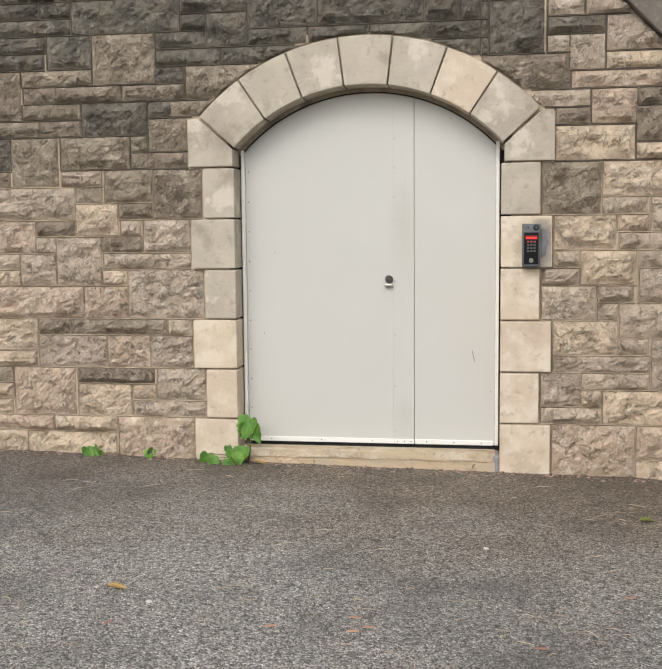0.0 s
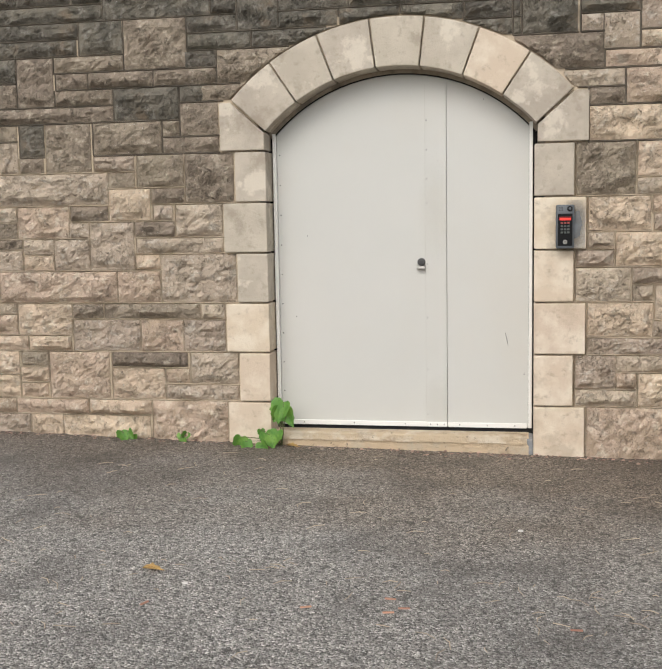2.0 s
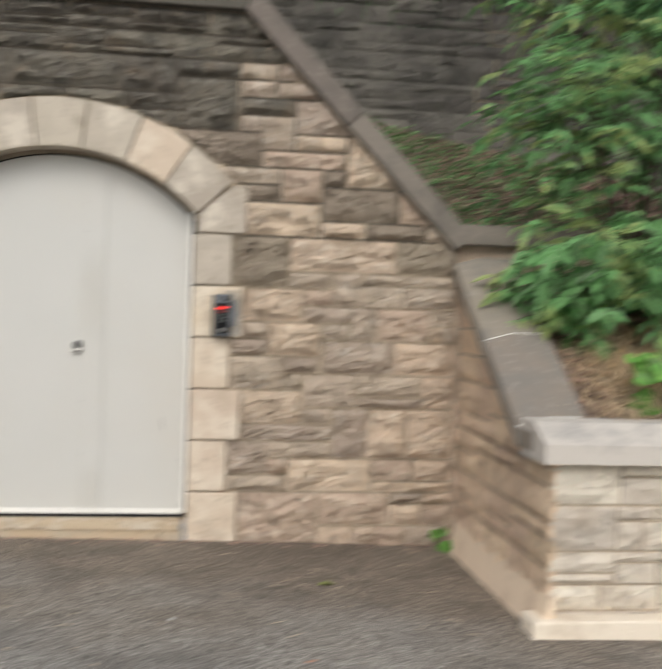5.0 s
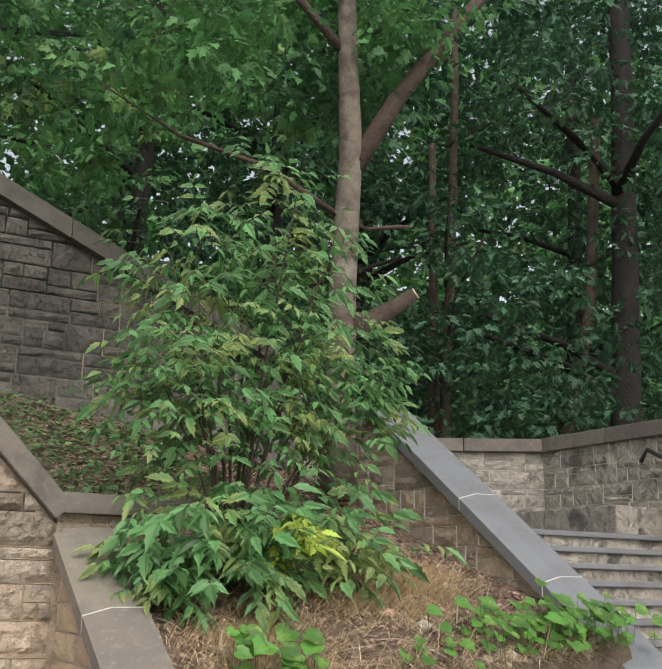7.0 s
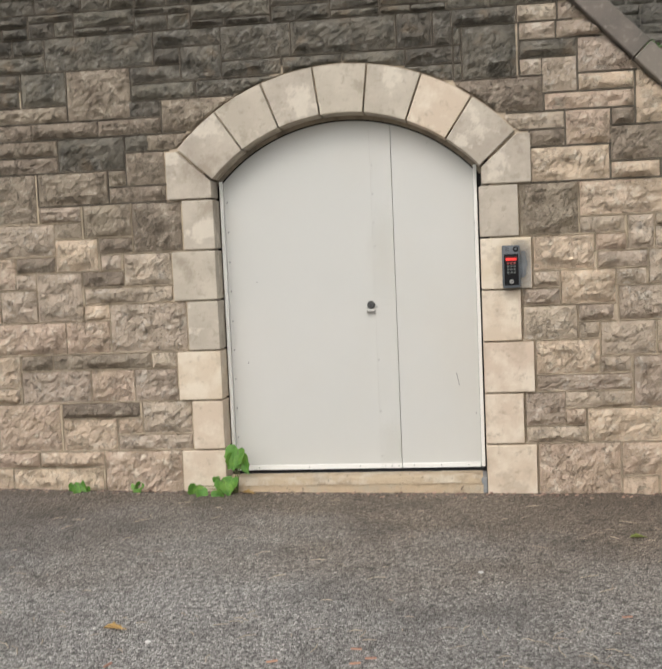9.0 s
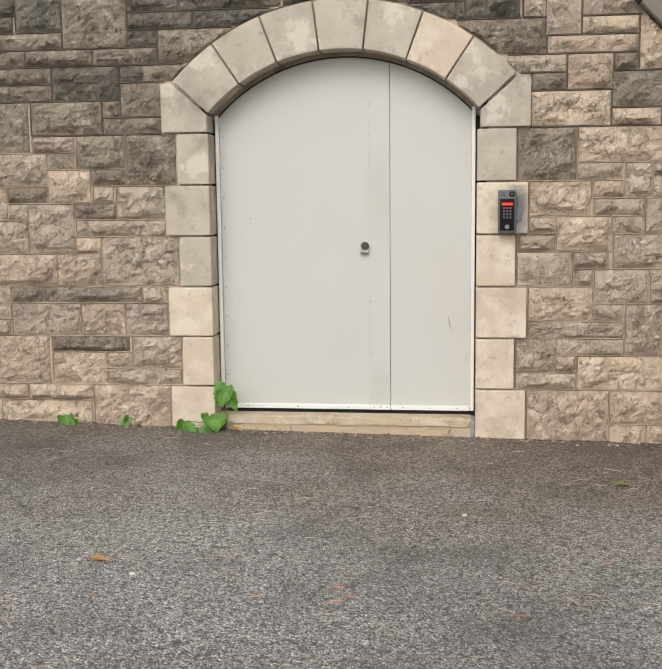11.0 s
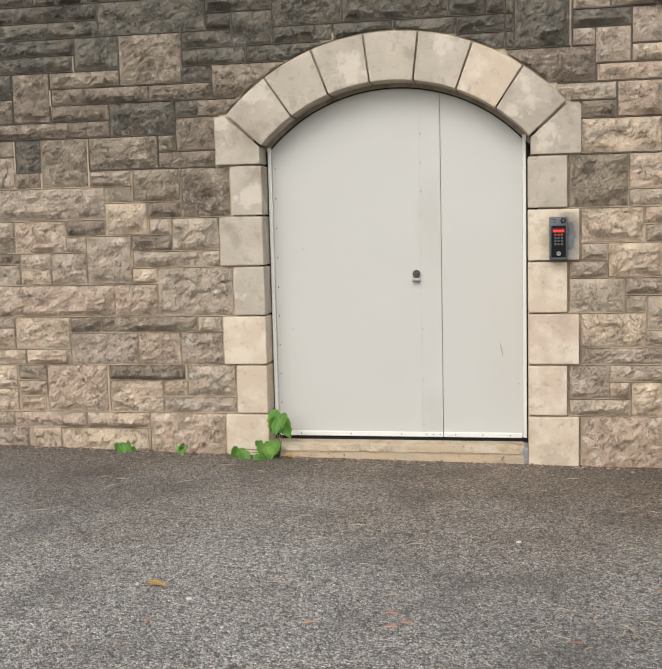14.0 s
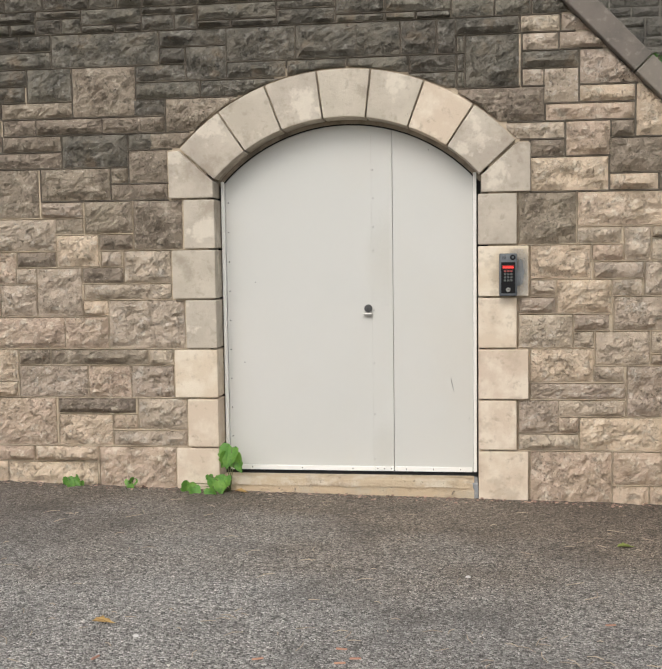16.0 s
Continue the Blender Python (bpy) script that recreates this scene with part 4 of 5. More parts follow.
for x, z in ((-1.40, 1.36), (-1.48, 0.84), (-0.28, 2.18), (-0.03, 0.48)):
    part("dent", tube(bmesh.new(), [(x, LEAF - 0.0012, z), (x + 0.002, LEAF - 0.0012, z - 0.008)], [0.0022, 0.002], 6), M_IRON, door.children[1] if x > SEAM else wide)
# frame: white angles at the sides and foot
for a, b, z0, z1 in ((D_L, D_L + 0.023, D_B + 0.03, 2.005), (D_R - 0.022, D_R, D_B, 2.03)):
    part("side_angle", boxed(a, b, LEAF - 0.022, LEAF + 0.06, z0, z1, 0.003), M_WHITE, door, "white painted steel angle")
for a, b in ((D_L + 0.03, SEAM - 0.128), (SEAM - 0.126, SEAM - 0.003), (SEAM + 0.003, D_R - 0.03)):
    st = part("foot_angle", boxed(a, b, LEAF - 0.010, LEAF + 0.02, D_B - 0.004, D_B + 0.026, 0.002), M_WHITE, door, "white painted bottom strip")
    for k in range(3):
        bm = bmesh.new()
        x = a + (b - a) * (0.15 + 0.35 * k)
        bmesh.ops.create_uvsphere(bm, u_segments=6, v_segments=4, radius=0.004, matrix=Matrix.Translation((x, LEAF - 0.011, D_B + 0.012)))
        part("screw", bm, M_IRON, st)
# dark surround: the strip under the arch, and black strips for the gaps' shade
bm = bmesh.new()
for k in range(24):
    a, b = -49 + 98 * k / 24, -49 + 98 * (k + 1) / 24
    pts = [ring(a, D_RAD - 0.004), ring(b, D_RAD - 0.004), ring(b, R_IN + 0.03), ring(a, R_IN + 0.03)]
    prism(bm, pts, LEAF - 0.01, LEAF + 0.05)
part("arched_head", bm, mat("arch_head", (0.36, 0.30, 0.225), 0.9, layers=[((0.16, 0.13, 0.10), 9, 0.48, 0.66, 0.8)]), door, "dark stained arched head piece")
bm = bmesh.new()
for k in range(24):
    a, b = -49 + 98 * k / 24, -49 + 98 * (k + 1) / 24
    prism(bm, [ring(a, D_RAD - 0.006), ring(b, D_RAD - 0.006), ring(b, D_RAD + 0.002), ring(a, D_RAD + 0.002)], LEAF - 0.016, LEAF - 0.009)
part("seal", bm, M_BLACK, door, "thin black line along the arched head")
for a, b in ((JAMB_L - 0.02, D_L), (D_R, JAMB_R)):
    part("seal", boxed(a, b, LEAF + 0.004, LEAF + 0.05, 0.05, 2.05), M_BLACK, door, "black strip standing for the gap's shade")
part("seal", boxed(D_L, D_R, LEAF + 0.004, LEAF + 0.05, 0.02, D_B), M_BLACK, door)
# unseen black sheet that closes the opening behind the door
part("backing", boxed(-1.9, 0.3, LEAF + 0.12, LEAF + 0.2, -0.2, 2.6), M_BLACK, door)
lock = part("lock_plate", bmesh.new(), M_IRON, door, "round worn steel lock cylinder")
bm = bmesh.new()
LX, LZ = -0.668, 1.182
bmesh.ops.create_cone(bm, cap_ends=True, segments=24, radius1=0.026, radius2=0.022, depth=0.02, matrix=Matrix.Translation((LX, LEAF - 0.012, LZ)) @ Matrix.Rotation(radians(90), 4, "X"))
bmesh.ops.create_cone(bm, cap_ends=True, segments=20, radius1=0.014, radius2=0.013, depth=0.012, matrix=Matrix.Translation((LX, LEAF - 0.026, LZ)) @ Matrix.Rotation(radians(90), 4, "X"))
bm.to_mesh(lock.data)
bm.free()
part("keyhole", boxed(LX - 0.0015, LX + 0.0015, LEAF - 0.0335, LEAF - 0.031, LZ - 0.008, LZ + 0.006), M_BLACK, lock)
bm = box(bmesh.new(), LX - 0.026, LX + 0.026, LEAF - 0.03, LEAF - 0.004, LZ - 0.046, LZ - 0.028, 0.003)
box(bm, LX - 0.008, LX + 0.008, LEAF - 0.012, LEAF, LZ - 0.03, LZ - 0.02)
part("pull", bm, M_STEEL, door, "short bright steel pull")

# ---- threshold ----
M_LIP = mat("pale_concrete", (0.57, 0.455, 0.315), 0.92, layers=[((0.66, 0.58, 0.46), 9, 0.48, 0.62, 0.8), ((0.30, 0.22, 0.145), 5, 0.52, 0.64, 0.75), ((0.13, 0.11, 0.09), 28, 0.64, 0.70, 0.8)], bumps=[("noise", 40, 1.0, 0.012), ("noise", 160, 0.8, 0.004)])
bm = bmesh.new()
n = 28
top, mid, foot = [], [], []
rows = []
for i in range(n + 1):
    x = JAMB_L + 0.01 + (JAMB_R - 0.05 - JAMB_L) * i / n
    w = 0.006 * noise.noise(Vector((x * 9, 0, 2)))
    f = 0.012 * noise.noise(Vector((x * 6, 3, 2)))
    rows.append([bm.verts.new(p) for p in ((x, 6.54, 0.112), (x, FACE + 0.03 + w, 0.112 + w * 0.5), (x, FACE + 0.012 + w, 0.098), (x, FACE + 0.004 + f, 0.05 + f), (x, FACE - 0.02 + f, -0.06), (x, 6.54, -0.1))])
for a, b in zip(rows, rows[1:]):
    for i in range(6):
        bm.faces.new((a[i], a[(i + 1) % 6], b[(i + 1) % 6], b[i]))
bm.faces.new(rows[0][::-1])
bm.faces.new(rows[-1])
threshold = tagged(link("threshold", bm, M_CONC), "rough tan concrete threshold pitted along its edge", "threshold", kind="structure")
bm = bmesh.new()
rows = []
for i in range(41):
    x = JAMB_L + 0.012 + (JAMB_R - 0.062 - JAMB_L) * i / 40
    a, b = 0.007 * noise.noise(Vector((x * 7, 8, 2))), 0.006 * noise.noise(Vector((x * 16, 5, 2)))
    rows.append([bm.verts.new(p) for p in ((x, 6.53, 0.116), (x, FACE + 0.025 + a, 0.116 + 0.4 * b), (x, FACE + 0.008 + a, 0.106 + b * 0.5), (x, FACE - 0.002 + b, 0.066 + a), (x, FACE + 0.03, 0.058 + a))])
for a, b in zip(rows, rows[1:]):
    for i in range(4):
        bm.faces.new((a[i], a[i + 1], b[i + 1], b[i]))
part("lip", bm, M_LIP, threshold, "paler worn upper edge")
part("cement_lump", boxed(JAMB_R - 0.055, JAMB_R - 0.012, FACE + 0.005, FACE + 0.2, -0.1, 0.10, 0.012), M_CEMENT, threshold, "grey cement patch")

# ---- entry keypad ----
keypad = empty("entry_keypad", (0.196, FACE, 1.26), "grey metal entry keypad with a red lit display", "keypad")
KX0, KX1, KZ0, KZ1, KY = 0.154, 0.259, 1.264, 1.522, FACE - 0.072
part("housing", boxed(KX0, KX1, KY, FACE - 0.006, KZ0, KZ1, 0.007), M_BOX, keypad, "grey cast housing", True)
panel = part("panel", boxed(KX0 + 0.010, KX1 - 0.010, KY - 0.004, KY + 0.002, KZ0 + 0.018, KZ1 - 0.052, 0.003), M_PANEL, keypad, "black front panel")
KM = (KX0 + KX1) / 2
disp = part("display", boxed(KM - 0.035, KM + 0.035, KY - 0.0055, KY - 0.003, KZ1 - 0.094, KZ1 - 0.070), mat("dim_red", (0.22, 0.008, 0.008), 0.3), panel, "dark red display window")
part("lit_line", boxed(KM - 0.030, KM + 0.030, KY - 0.0068, KY - 0.0052, KZ1 - 0.087, KZ1 - 0.080), M_RED, panel, "glowing red line of characters")
M_KEYRED = mat("red_tinged_key", (0.30, 0.06, 0.05), 0.5)
for r in range(4):
    for c in range(3):
        x, z = KM - 0.019 + 0.019 * c, KZ1 - 0.107 - 0.0185 * r
        part("key", boxed(x - 0.0065, x + 0.0065, KY - 0.008, KY - 0.003, z - 0.0058, z + 0.0058, 0.0015), M_KEYRED if r == 0 else M_KEY, panel)
bm = bmesh.new()
bmesh.ops.create_cone(bm, cap_ends=True, segments=24, radius1=0.0135, radius2=0.012, depth=0.008, matrix=Matrix.Translation((KM, KY - 0.007, KZ0 + 0.040)) @ Matrix.Rotation(radians(90), 4, "X"))
cyl = part("key_switch", bm, M_STEEL, panel, "bright round key switch")
part("slot", boxed(KM - 0.006, KM + 0.006, KY - 0.0125, KY - 0.0105, KZ0 + 0.0385, KZ0 + 0.0415), M_BLACK, cyl)
bm = bmesh.new()
bmesh.ops.create_cone(bm, cap_ends=True, segments=24, radius1=0.017, radius2=0.014, depth=0.008, matrix=Matrix.Translation((KM + 0.027, KY - 0.003, KZ1 - 0.024)) @ Matrix.Rotation(radians(90), 4, "X"))
cam_ring = part("lens_cover", bm, M_PANEL, keypad, "round black lens")
bm = bmesh.new()
bmesh.ops.create_uvsphere(bm, u_segments=12, v_segments=8, radius=0.008, matrix=Matrix.Translation((KM + 0.027, KY - 0.007, KZ1 - 0.024)) @ Matrix.Diagonal((1, 0.4, 1, 1)))
part("lens", bm, M_BOX, cam_ring, smooth=True)
bm = bmesh.new()
for r in range(3):
    for c in range(3):
        bmesh.ops.create_cone(bm, cap_ends=True, segments=8, radius1=0.0022, radius2=0.0022, depth=0.002, matrix=Matrix.Translation((KX0 + 0.02 + 0.008 * c, KY - 0.0005, KZ1 - 0.016 - 0.008 * r)) @ Matrix.Rotation(radians(90), 4, "X"))
part("speaker_holes", bm, M_PANEL, keypad)
# blue-grey film that fades out on the stone beside it
keypad_film = soft_film("cement_film", (0.268, FACE, 1.385), (0.10, 0.2, 0.21), (0.17, 0.185, 0.20), 2.0)
raw("cement_film", [(0.20, FACE - 0.0098, 1.262), (0.326, FACE - 0.0098, 1.262), (0.326, FACE - 0.0098, 1.55), (0.20, FACE - 0.0098, 1.55)], [(0, 1, 2, 3)], keypad_film, wall_main, "blue-grey film")


# ---- leaves ----
def leaf_points(kind):
    """Half outlines of leaves, from stalk to tip: (along, out)."""
    return {"heart": [(-0.12, 0.20), (-0.05, 0.42), (0.18, 0.52), (0.42, 0.46), (0.55, 0.50), (0.68, 0.28), (0.86, 0.14)],
            "lance": [(0.06, 0.04), (0.22, 0.19), (0.33, 0.15), (0.43, 0.22), (0.53, 0.11), (0.62, 0.15), (0.84, 0.04)],
            "spray": [(0.12, 0.16), (0.32, 0.42), (0.42, 0.18), (0.68, 0.3), (0.74, 0.1)],
            "oval": [(0.2, 0.28), (0.6, 0.3)]}[kind]


def add_leaf(verts, faces, base, along, normal, size, kind, droop=0.25, fold=0.18):
    along, normal = Vector(along).normalized(), Vector(normal)
    side = along.cross(normal)
    if side.length < 1e-4:
        side = along.orthogonal()
    side.normalize()
    up = side.cross(along).normalized()
    pts = leaf_points(kind)
    b = len(verts)
    put = lambda a, o, s: verts.append(tuple(base + size * (a * along + o * s * side + (fold * o - droop * a * a) * up)))
    put(0, 0, 1)
    for a, o in pts:
        put(a, o, 1)
    put(1, 0, 1)
    for a, o in reversed(pts):
        put(a, o, -1)
    n = len(pts)
    faces.append(tuple(range(b, b + n + 2)))
    faces.append((b, b + n + 1) + tuple(range(b + n + 2, b + 2 * n + 2)))


def rand_dir(rng, low=-1.0, high=1.0):
    a, z = rng.uniform(0, math.tau), rng.uniform(low, high)
    r = math.sqrt(max(0, 1 - z * z))
    return Vector((r * math.cos(a), r * math.sin(a), z))


# ---- vines at the foot of the wall ----
def vine(name, label, root, spots, sizes, seed):
    rng = random.Random(seed)
    plant = empty(name, root, label, "plant")
    for (x, z, out), s in zip(spots, sizes):
        tip = Vector((x, FACE - out, z))
        part("stalk", tube(bmesh.new(), [root, (Vector(root) + tip) / 2 + Vector((0, -0.02, 0.02)), tip], [0.004, 0.003, 0.002], 5), M_STEM, plant)
        v, f = [], []
        add_leaf(v, f, tip, (rng.uniform(-0.5, 0.5), -0.25, rng.uniform(-0.9, -0.4)), (rng.uniform(-0.8, 0.8), -1, rng.uniform(0.1, 1.1)), s, "heart", 0.35, 0.38)
        raw("leaf", v, f, M_VINE, plant)
    return plant


vine("vine", "green vine with broad heart-shaped leaves by the threshold", (-1.55, FACE - 0.02, 0.03),
     [(-1.53, 0.31, 0.03), (-1.50, 0.27, 0.05), (-1.56, 0.27, 0.02), (-1.645, 0.115, 0.06), (-1.60, 0.10, 0.10), (-1.68, 0.135, 0.05), (-1.80, 0.09, 0.08), (-1.765, 0.07, 0.12), (-1.56, 0.135, 0.08), (-1.655, 0.07, 0.14)],
     [0.14, 0.12, 0.10, 0.10, 0.08, 0.05, 0.10, 0.08, 0.09, 0.09], 3)
vine("sprout", "small green weed sprout in the wall's foot", (-2.60, FACE - 0.01, 0.045), [(-2.63, 0.10, 0.03), (-2.57, 0.11, 0.05), (-2.60, 0.085, 0.08), (-2.54, 0.08, 0.04)], [0.07, 0.075, 0.06, 0.055], 5)
vine("sprout", "small dark green weed sprout in the wall's foot", (-2.20, FACE - 0.01, 0.04), [(-2.22, 0.09, 0.02), (-2.18, 0.10, 0.03), (-2.20, 0.065, 0.05)], [0.05, 0.055, 0.05], 8)
vine("sprout", "yellow-green weed at the corner of two walls", (1.62, FACE - 0.08, -0.02), [(1.59, 0.08, 0.06), (1.63, 0.10, 0.10), (1.63, 0.03, 0.16), (1.60, 0.0, 0.12)], [0.07, 0.07, 0.08, 0.06], 9)


# ---- litter on the asphalt ----
def fallen_leaf(x, y, size, turn_, material, label):
    v, f = [], []
    z = ground_z(x, y) + 0.012
    d = Vector((math.cos(turn_), math.sin(turn_), 0.05))
    pts = [(0, 0), (0.15, 0.13), (0.3, 0.10), (0.38, 0.24), (0.52, 0.12), (0.66, 0.18), (0.78, 0.07), (1, 0)]
    s = Vector((-d.y, d.x, 0))
    for a, o in pts:
        v.append(tuple(Vector((x, y, z)) + size * (a * d + o * s + Vector((0, 0, 0.10 * math.sin(a * 5) + 0.25 * o)))))
    for a, o in pts[-2:0:-1]:
        v.append(tuple(Vector((x, y, z)) + size * (a * d - o * s * 0.9 + Vector((0, 0, 0.10 * math.sin(a * 5) + 0.15 * o)))))
    n = len(pts)
    f = [tuple(range(n)), (0, n - 1) + tuple(range(n, 2 * n - 2))]
    return tagged(raw("fallen_leaf", v, f, material), label, "leaf")


fallen_leaf(-1.565, 3.935, 0.105, 0.0, M_BROWN, "curled tan dead leaf lying on the asphalt")
fallen_leaf(0.73, 5.40, 0.10, 0.2, M_GREENLEAF, "wilted yellow-green leaf lying on the asphalt")
fallen_leaf(-1.51, 6.33, 0.10, -0.2, M_BROWN, "dry brown leaf lying by the threshold")
rng = random.Random(21)
for x, y, a in ((-0.519, 3.817, -0.1), (-0.456, 3.731, 0.1), (-0.509, 3.679, 0.2), (0.168, 3.648, 0.0), (-0.819, 3.671, 0.4), (-1.424, 3.592, 1.2), (0.55, 4.25, 0.2)):
    ob = tagged(link("wood_chip", boxed(-0.022, 0.022, -0.005, 0.005, 0, 0.006, 0.002), M_CHIP), "small red-brown wood chip on the asphalt", "wood chip", "chips on the drive")
    ob.matrix_basis = pose(x, y, ground_z(x, y), 0, 0, math.degrees(a))
for x, y in ((-0.036, 4.80), (-1.342, 3.824)):
    bm = bmesh.new()
    bmesh.ops.create_icosphere(bm, subdivisions=2, radius=0.011, matrix=Matrix.Diagonal((1.2, 0.8, 0.6, 1)))
    ob = tagged(link("pebble", bm, M_PEBBLE), "small white pebble on the asphalt", "pebble", "pebbles on the drive")
    ob.location = (x, y, ground_z(x, y) + 0.004)
bm = bmesh.new()
for k in range(170):
    x, y = rng.uniform(-2.6, 1.6), rng.uniform(3.2, 6.2) if k < 110 else rng.uniform(3.4, 4.2)
    a, l = rng.uniform(0, math.tau), rng.uniform(0.02, 0.11)
    z = ground_z(x, y) + 0.004
    dx, dy = math.cos(a) * l / 2, math.sin(a) * l / 2
    tube(bm, [(x - dx, y - dy, z), (x + dy * 0.2, y - dx * 0.2, z + 0.004), (x + dx, y + dy, z)], [0.0018, 0.0021, 0.0012], 4)
tagged(link("twigs", bm, M_TWIG), "dry twigs and straws scattered on the asphalt", "twigs", kind="stuff")
v, f = [], []
for k in range(420):
    x = rng.uniform(-3.8, 1.6)
    y = FACE - 0.02 - abs(rng.gauss(0, 0.06))
    add_leaf(v, f, Vector((x, y, ground_z(x, y) + 0.006)), rand_dir(rng, -0.1, 0.3), (rng.uniform(-0.4, 0.4), rng.uniform(-0.4, 0.4), 1), rng.uniform(0.012, 0.035), "oval", 0.1)
tagged(raw("wall_foot_litter", v, f, M_LITTER), "brown leaf crumbs along the wall's foot", "litter", kind="stuff")

# ---- the bank behind the planter wall ----
bm = bmesh.new()
nx, ny = 46, 46
grid = []
for j in range(ny + 1):
    y = 4.86 + (REAR + 0.1 - 4.86) * j / ny
    row = []
    for i in range(nx + 1):
        lo = 1.98 if y < FACE + 0.3 else -3.0
        x = lo + (STAIR + 0.1 - lo) * i / nx
        z = hill_z(x, y)
        if y > FACE + 0.3 and x < 2.1:
            z = min(z + 0.1 * (2.1 - x), cope_line(min(x, 1.6)) + 0.02 + 0.45 * (y - FACE - 0.3) if x < 1.75 else z)
        row.append(bm.verts.new((x, y, z if j else min(z, 0.88))))
    grid.append(row)
for a, b in zip(grid, grid[1:]):
    for i in range(nx):
        bm.faces.new((a[i], a[i + 1], b[i + 1], b[i]))
bank = tagged(link("bank", bm, M_SOIL, smooth=True), "steep earth bank with dead leaves and dry grass", "ground", kind="structure")
v, f = [], []
for k in range(11000):
    x, y = rng.uniform(2.0, 4.8), 4.95 + 4.4 * rng.random()
    z = hill_z(x, y) + 0.008
    add_leaf(v, f, Vector((x, y, z)), rand_dir(rng, -0.2, 0.35), (rng.uniform(-0.6, 0.6), rng.uniform(-0.9, 0.3), 1), rng.uniform(0.02, 0.075), "lance", 0.45, 0.5)
tagged(raw("leaf_litter", v, f, M_LITTER), "brown dead leaves covering the bank", "leaf litter", kind="stuff")
v, f = [], []
for k in range(17000):
    x, y = rng.gauss(3.95, 0.28), rng.gauss(6.2, 0.25)
    if k % 4 == 0:
        x, y = rng.gauss(2.55, 0.25), rng.gauss(5.45, 0.2)
    if k % 4 == 1:
        x, y = rng.gauss(3.5, 0.3), rng.gauss(5.9, 0.25)
    if k % 7 == 0:
        x, y = rng.uniform(2.05, 4.6), 4.95 + abs(rng.gauss(0, 0.2))
    if k % 9 == 0:
        x, y = rng.gauss(2.0, 0.2), rng.gauss(7.0, 0.2)
    if not (2.0 < x < 4.75 and 4.93 < y < 9):
        continue
    b = Vector((x, y, hill_z(x, y)))
    d = Vector((rng.gauss(0.25, 0.35), rng.gauss(-0.6, 0.3), rng.uniform(-0.25, 0.35))).normalized() * rng.uniform(0.07, 0.26)
    s = Vector((d.y, -d.x, 0)).normalized() * rng.uniform(0.0016, 0.0032)
    q = len(v)
    lift = Vector((0, 0, rng.uniform(0.005, 0.03)))
    v += [tuple(b - s), tuple(b + s), tuple(b + d * 0.6 + lift + s * 0.7), tuple(b + d), tuple(b + d * 0.6 + lift - s * 0.7)]
    f += [(q, q + 1, q + 2, q + 4), (q + 4, q + 2, q + 3)]
tagged(raw("dry_grass", v, f, M_DRY), "flattened tan dry grass on the bank", "grass", kind="stuff")
v, f = [], []
for k in range(5200):
    x, y = rng.uniform(0.2, 3.4), rng.uniform(6.9, 9.4)
    z = hill_z(x, y)
    if x < 2.1:
        z = min(z + 0.1 * (2.1 - x), cope_line(min(x, 1.6)) + 0.02 + 0.45 * (y - FACE - 0.3) if x < 1.75 else z)
    add_leaf(v, f, Vector((x, y, z + rng.uniform(0.01, 0.07))), rand_dir(rng, -0.3, 0.5), (rng.uniform(-0.6, 0.6), rng.uniform(-0.9, 0.1), 1), rng.uniform(0.03, 0.07), "oval", 0.2)
tagged(raw("ground_cover", v, f, M_COVER), "low green ground cover on the upper bank", "ground cover", kind="stuff")


def loose_stone(x, y, size, seed, colour):
    bm = bmesh.new()
    bmesh.ops.create_icosphere(bm, subdivisions=3, radius=size)
    for w in bm.verts:
        w.co *= 1 + 0.35 * noise.noise(w.co * (1.6 / size) + Vector((seed, 0, 0)))
        w.co.z *= 0.75
    ob = tagged(link("loose_stone", bm, mat("loose_stone", colour, 0.9, layers=[((0.35, 0.28, 0.22), 20, 0.5, 0.7, 0.6)], bumps=[("noise", 60, 0.8, 0.01)])), "pale broken stone lying on the bank", "stone", "stones on the bank")
    ob.location = (x, y, hill_z(x, y) + 0.3 * size)


for x, y, s, k, c in ((3.67, 5.4, 0.048, 1, (0.62, 0.55, 0.45)), (3.54, 5.6, 0.05, 2, (0.60, 0.40, 0.29)), (4.05, 5.05, 0.04, 3, (0.55, 0.48, 0.36)), (3.85, 5.02, 0.035, 4, (0.5, 0.45, 0.35))):
    loose_stone(x, y, s, k, c)
bm = bmesh.new()
for k in range(190):
    x, y = rng.uniform(2.1, 4.6), rng.uniform(5.0, 7.6)
    a, l = rng.gauss(0.2, 0.7), rng.uniform(0.1, 0.45)
    dx, dy = math.cos(a) * l / 2, math.sin(a) * l / 2
    tube(bm, [(x - dx, y - dy, hill_z(x - dx, y - dy) + 0.015), (x, y, hill_z(x, y) + 0.03), (x + dx, y + dy, hill_z(x + dx, y + dy) + 0.015)], [0.002, 0.0035, 0.0015], 4)
tagged(link("twigs", bm, M_TWIG), "dry twigs lying on the bank", "twigs", kind="stuff")


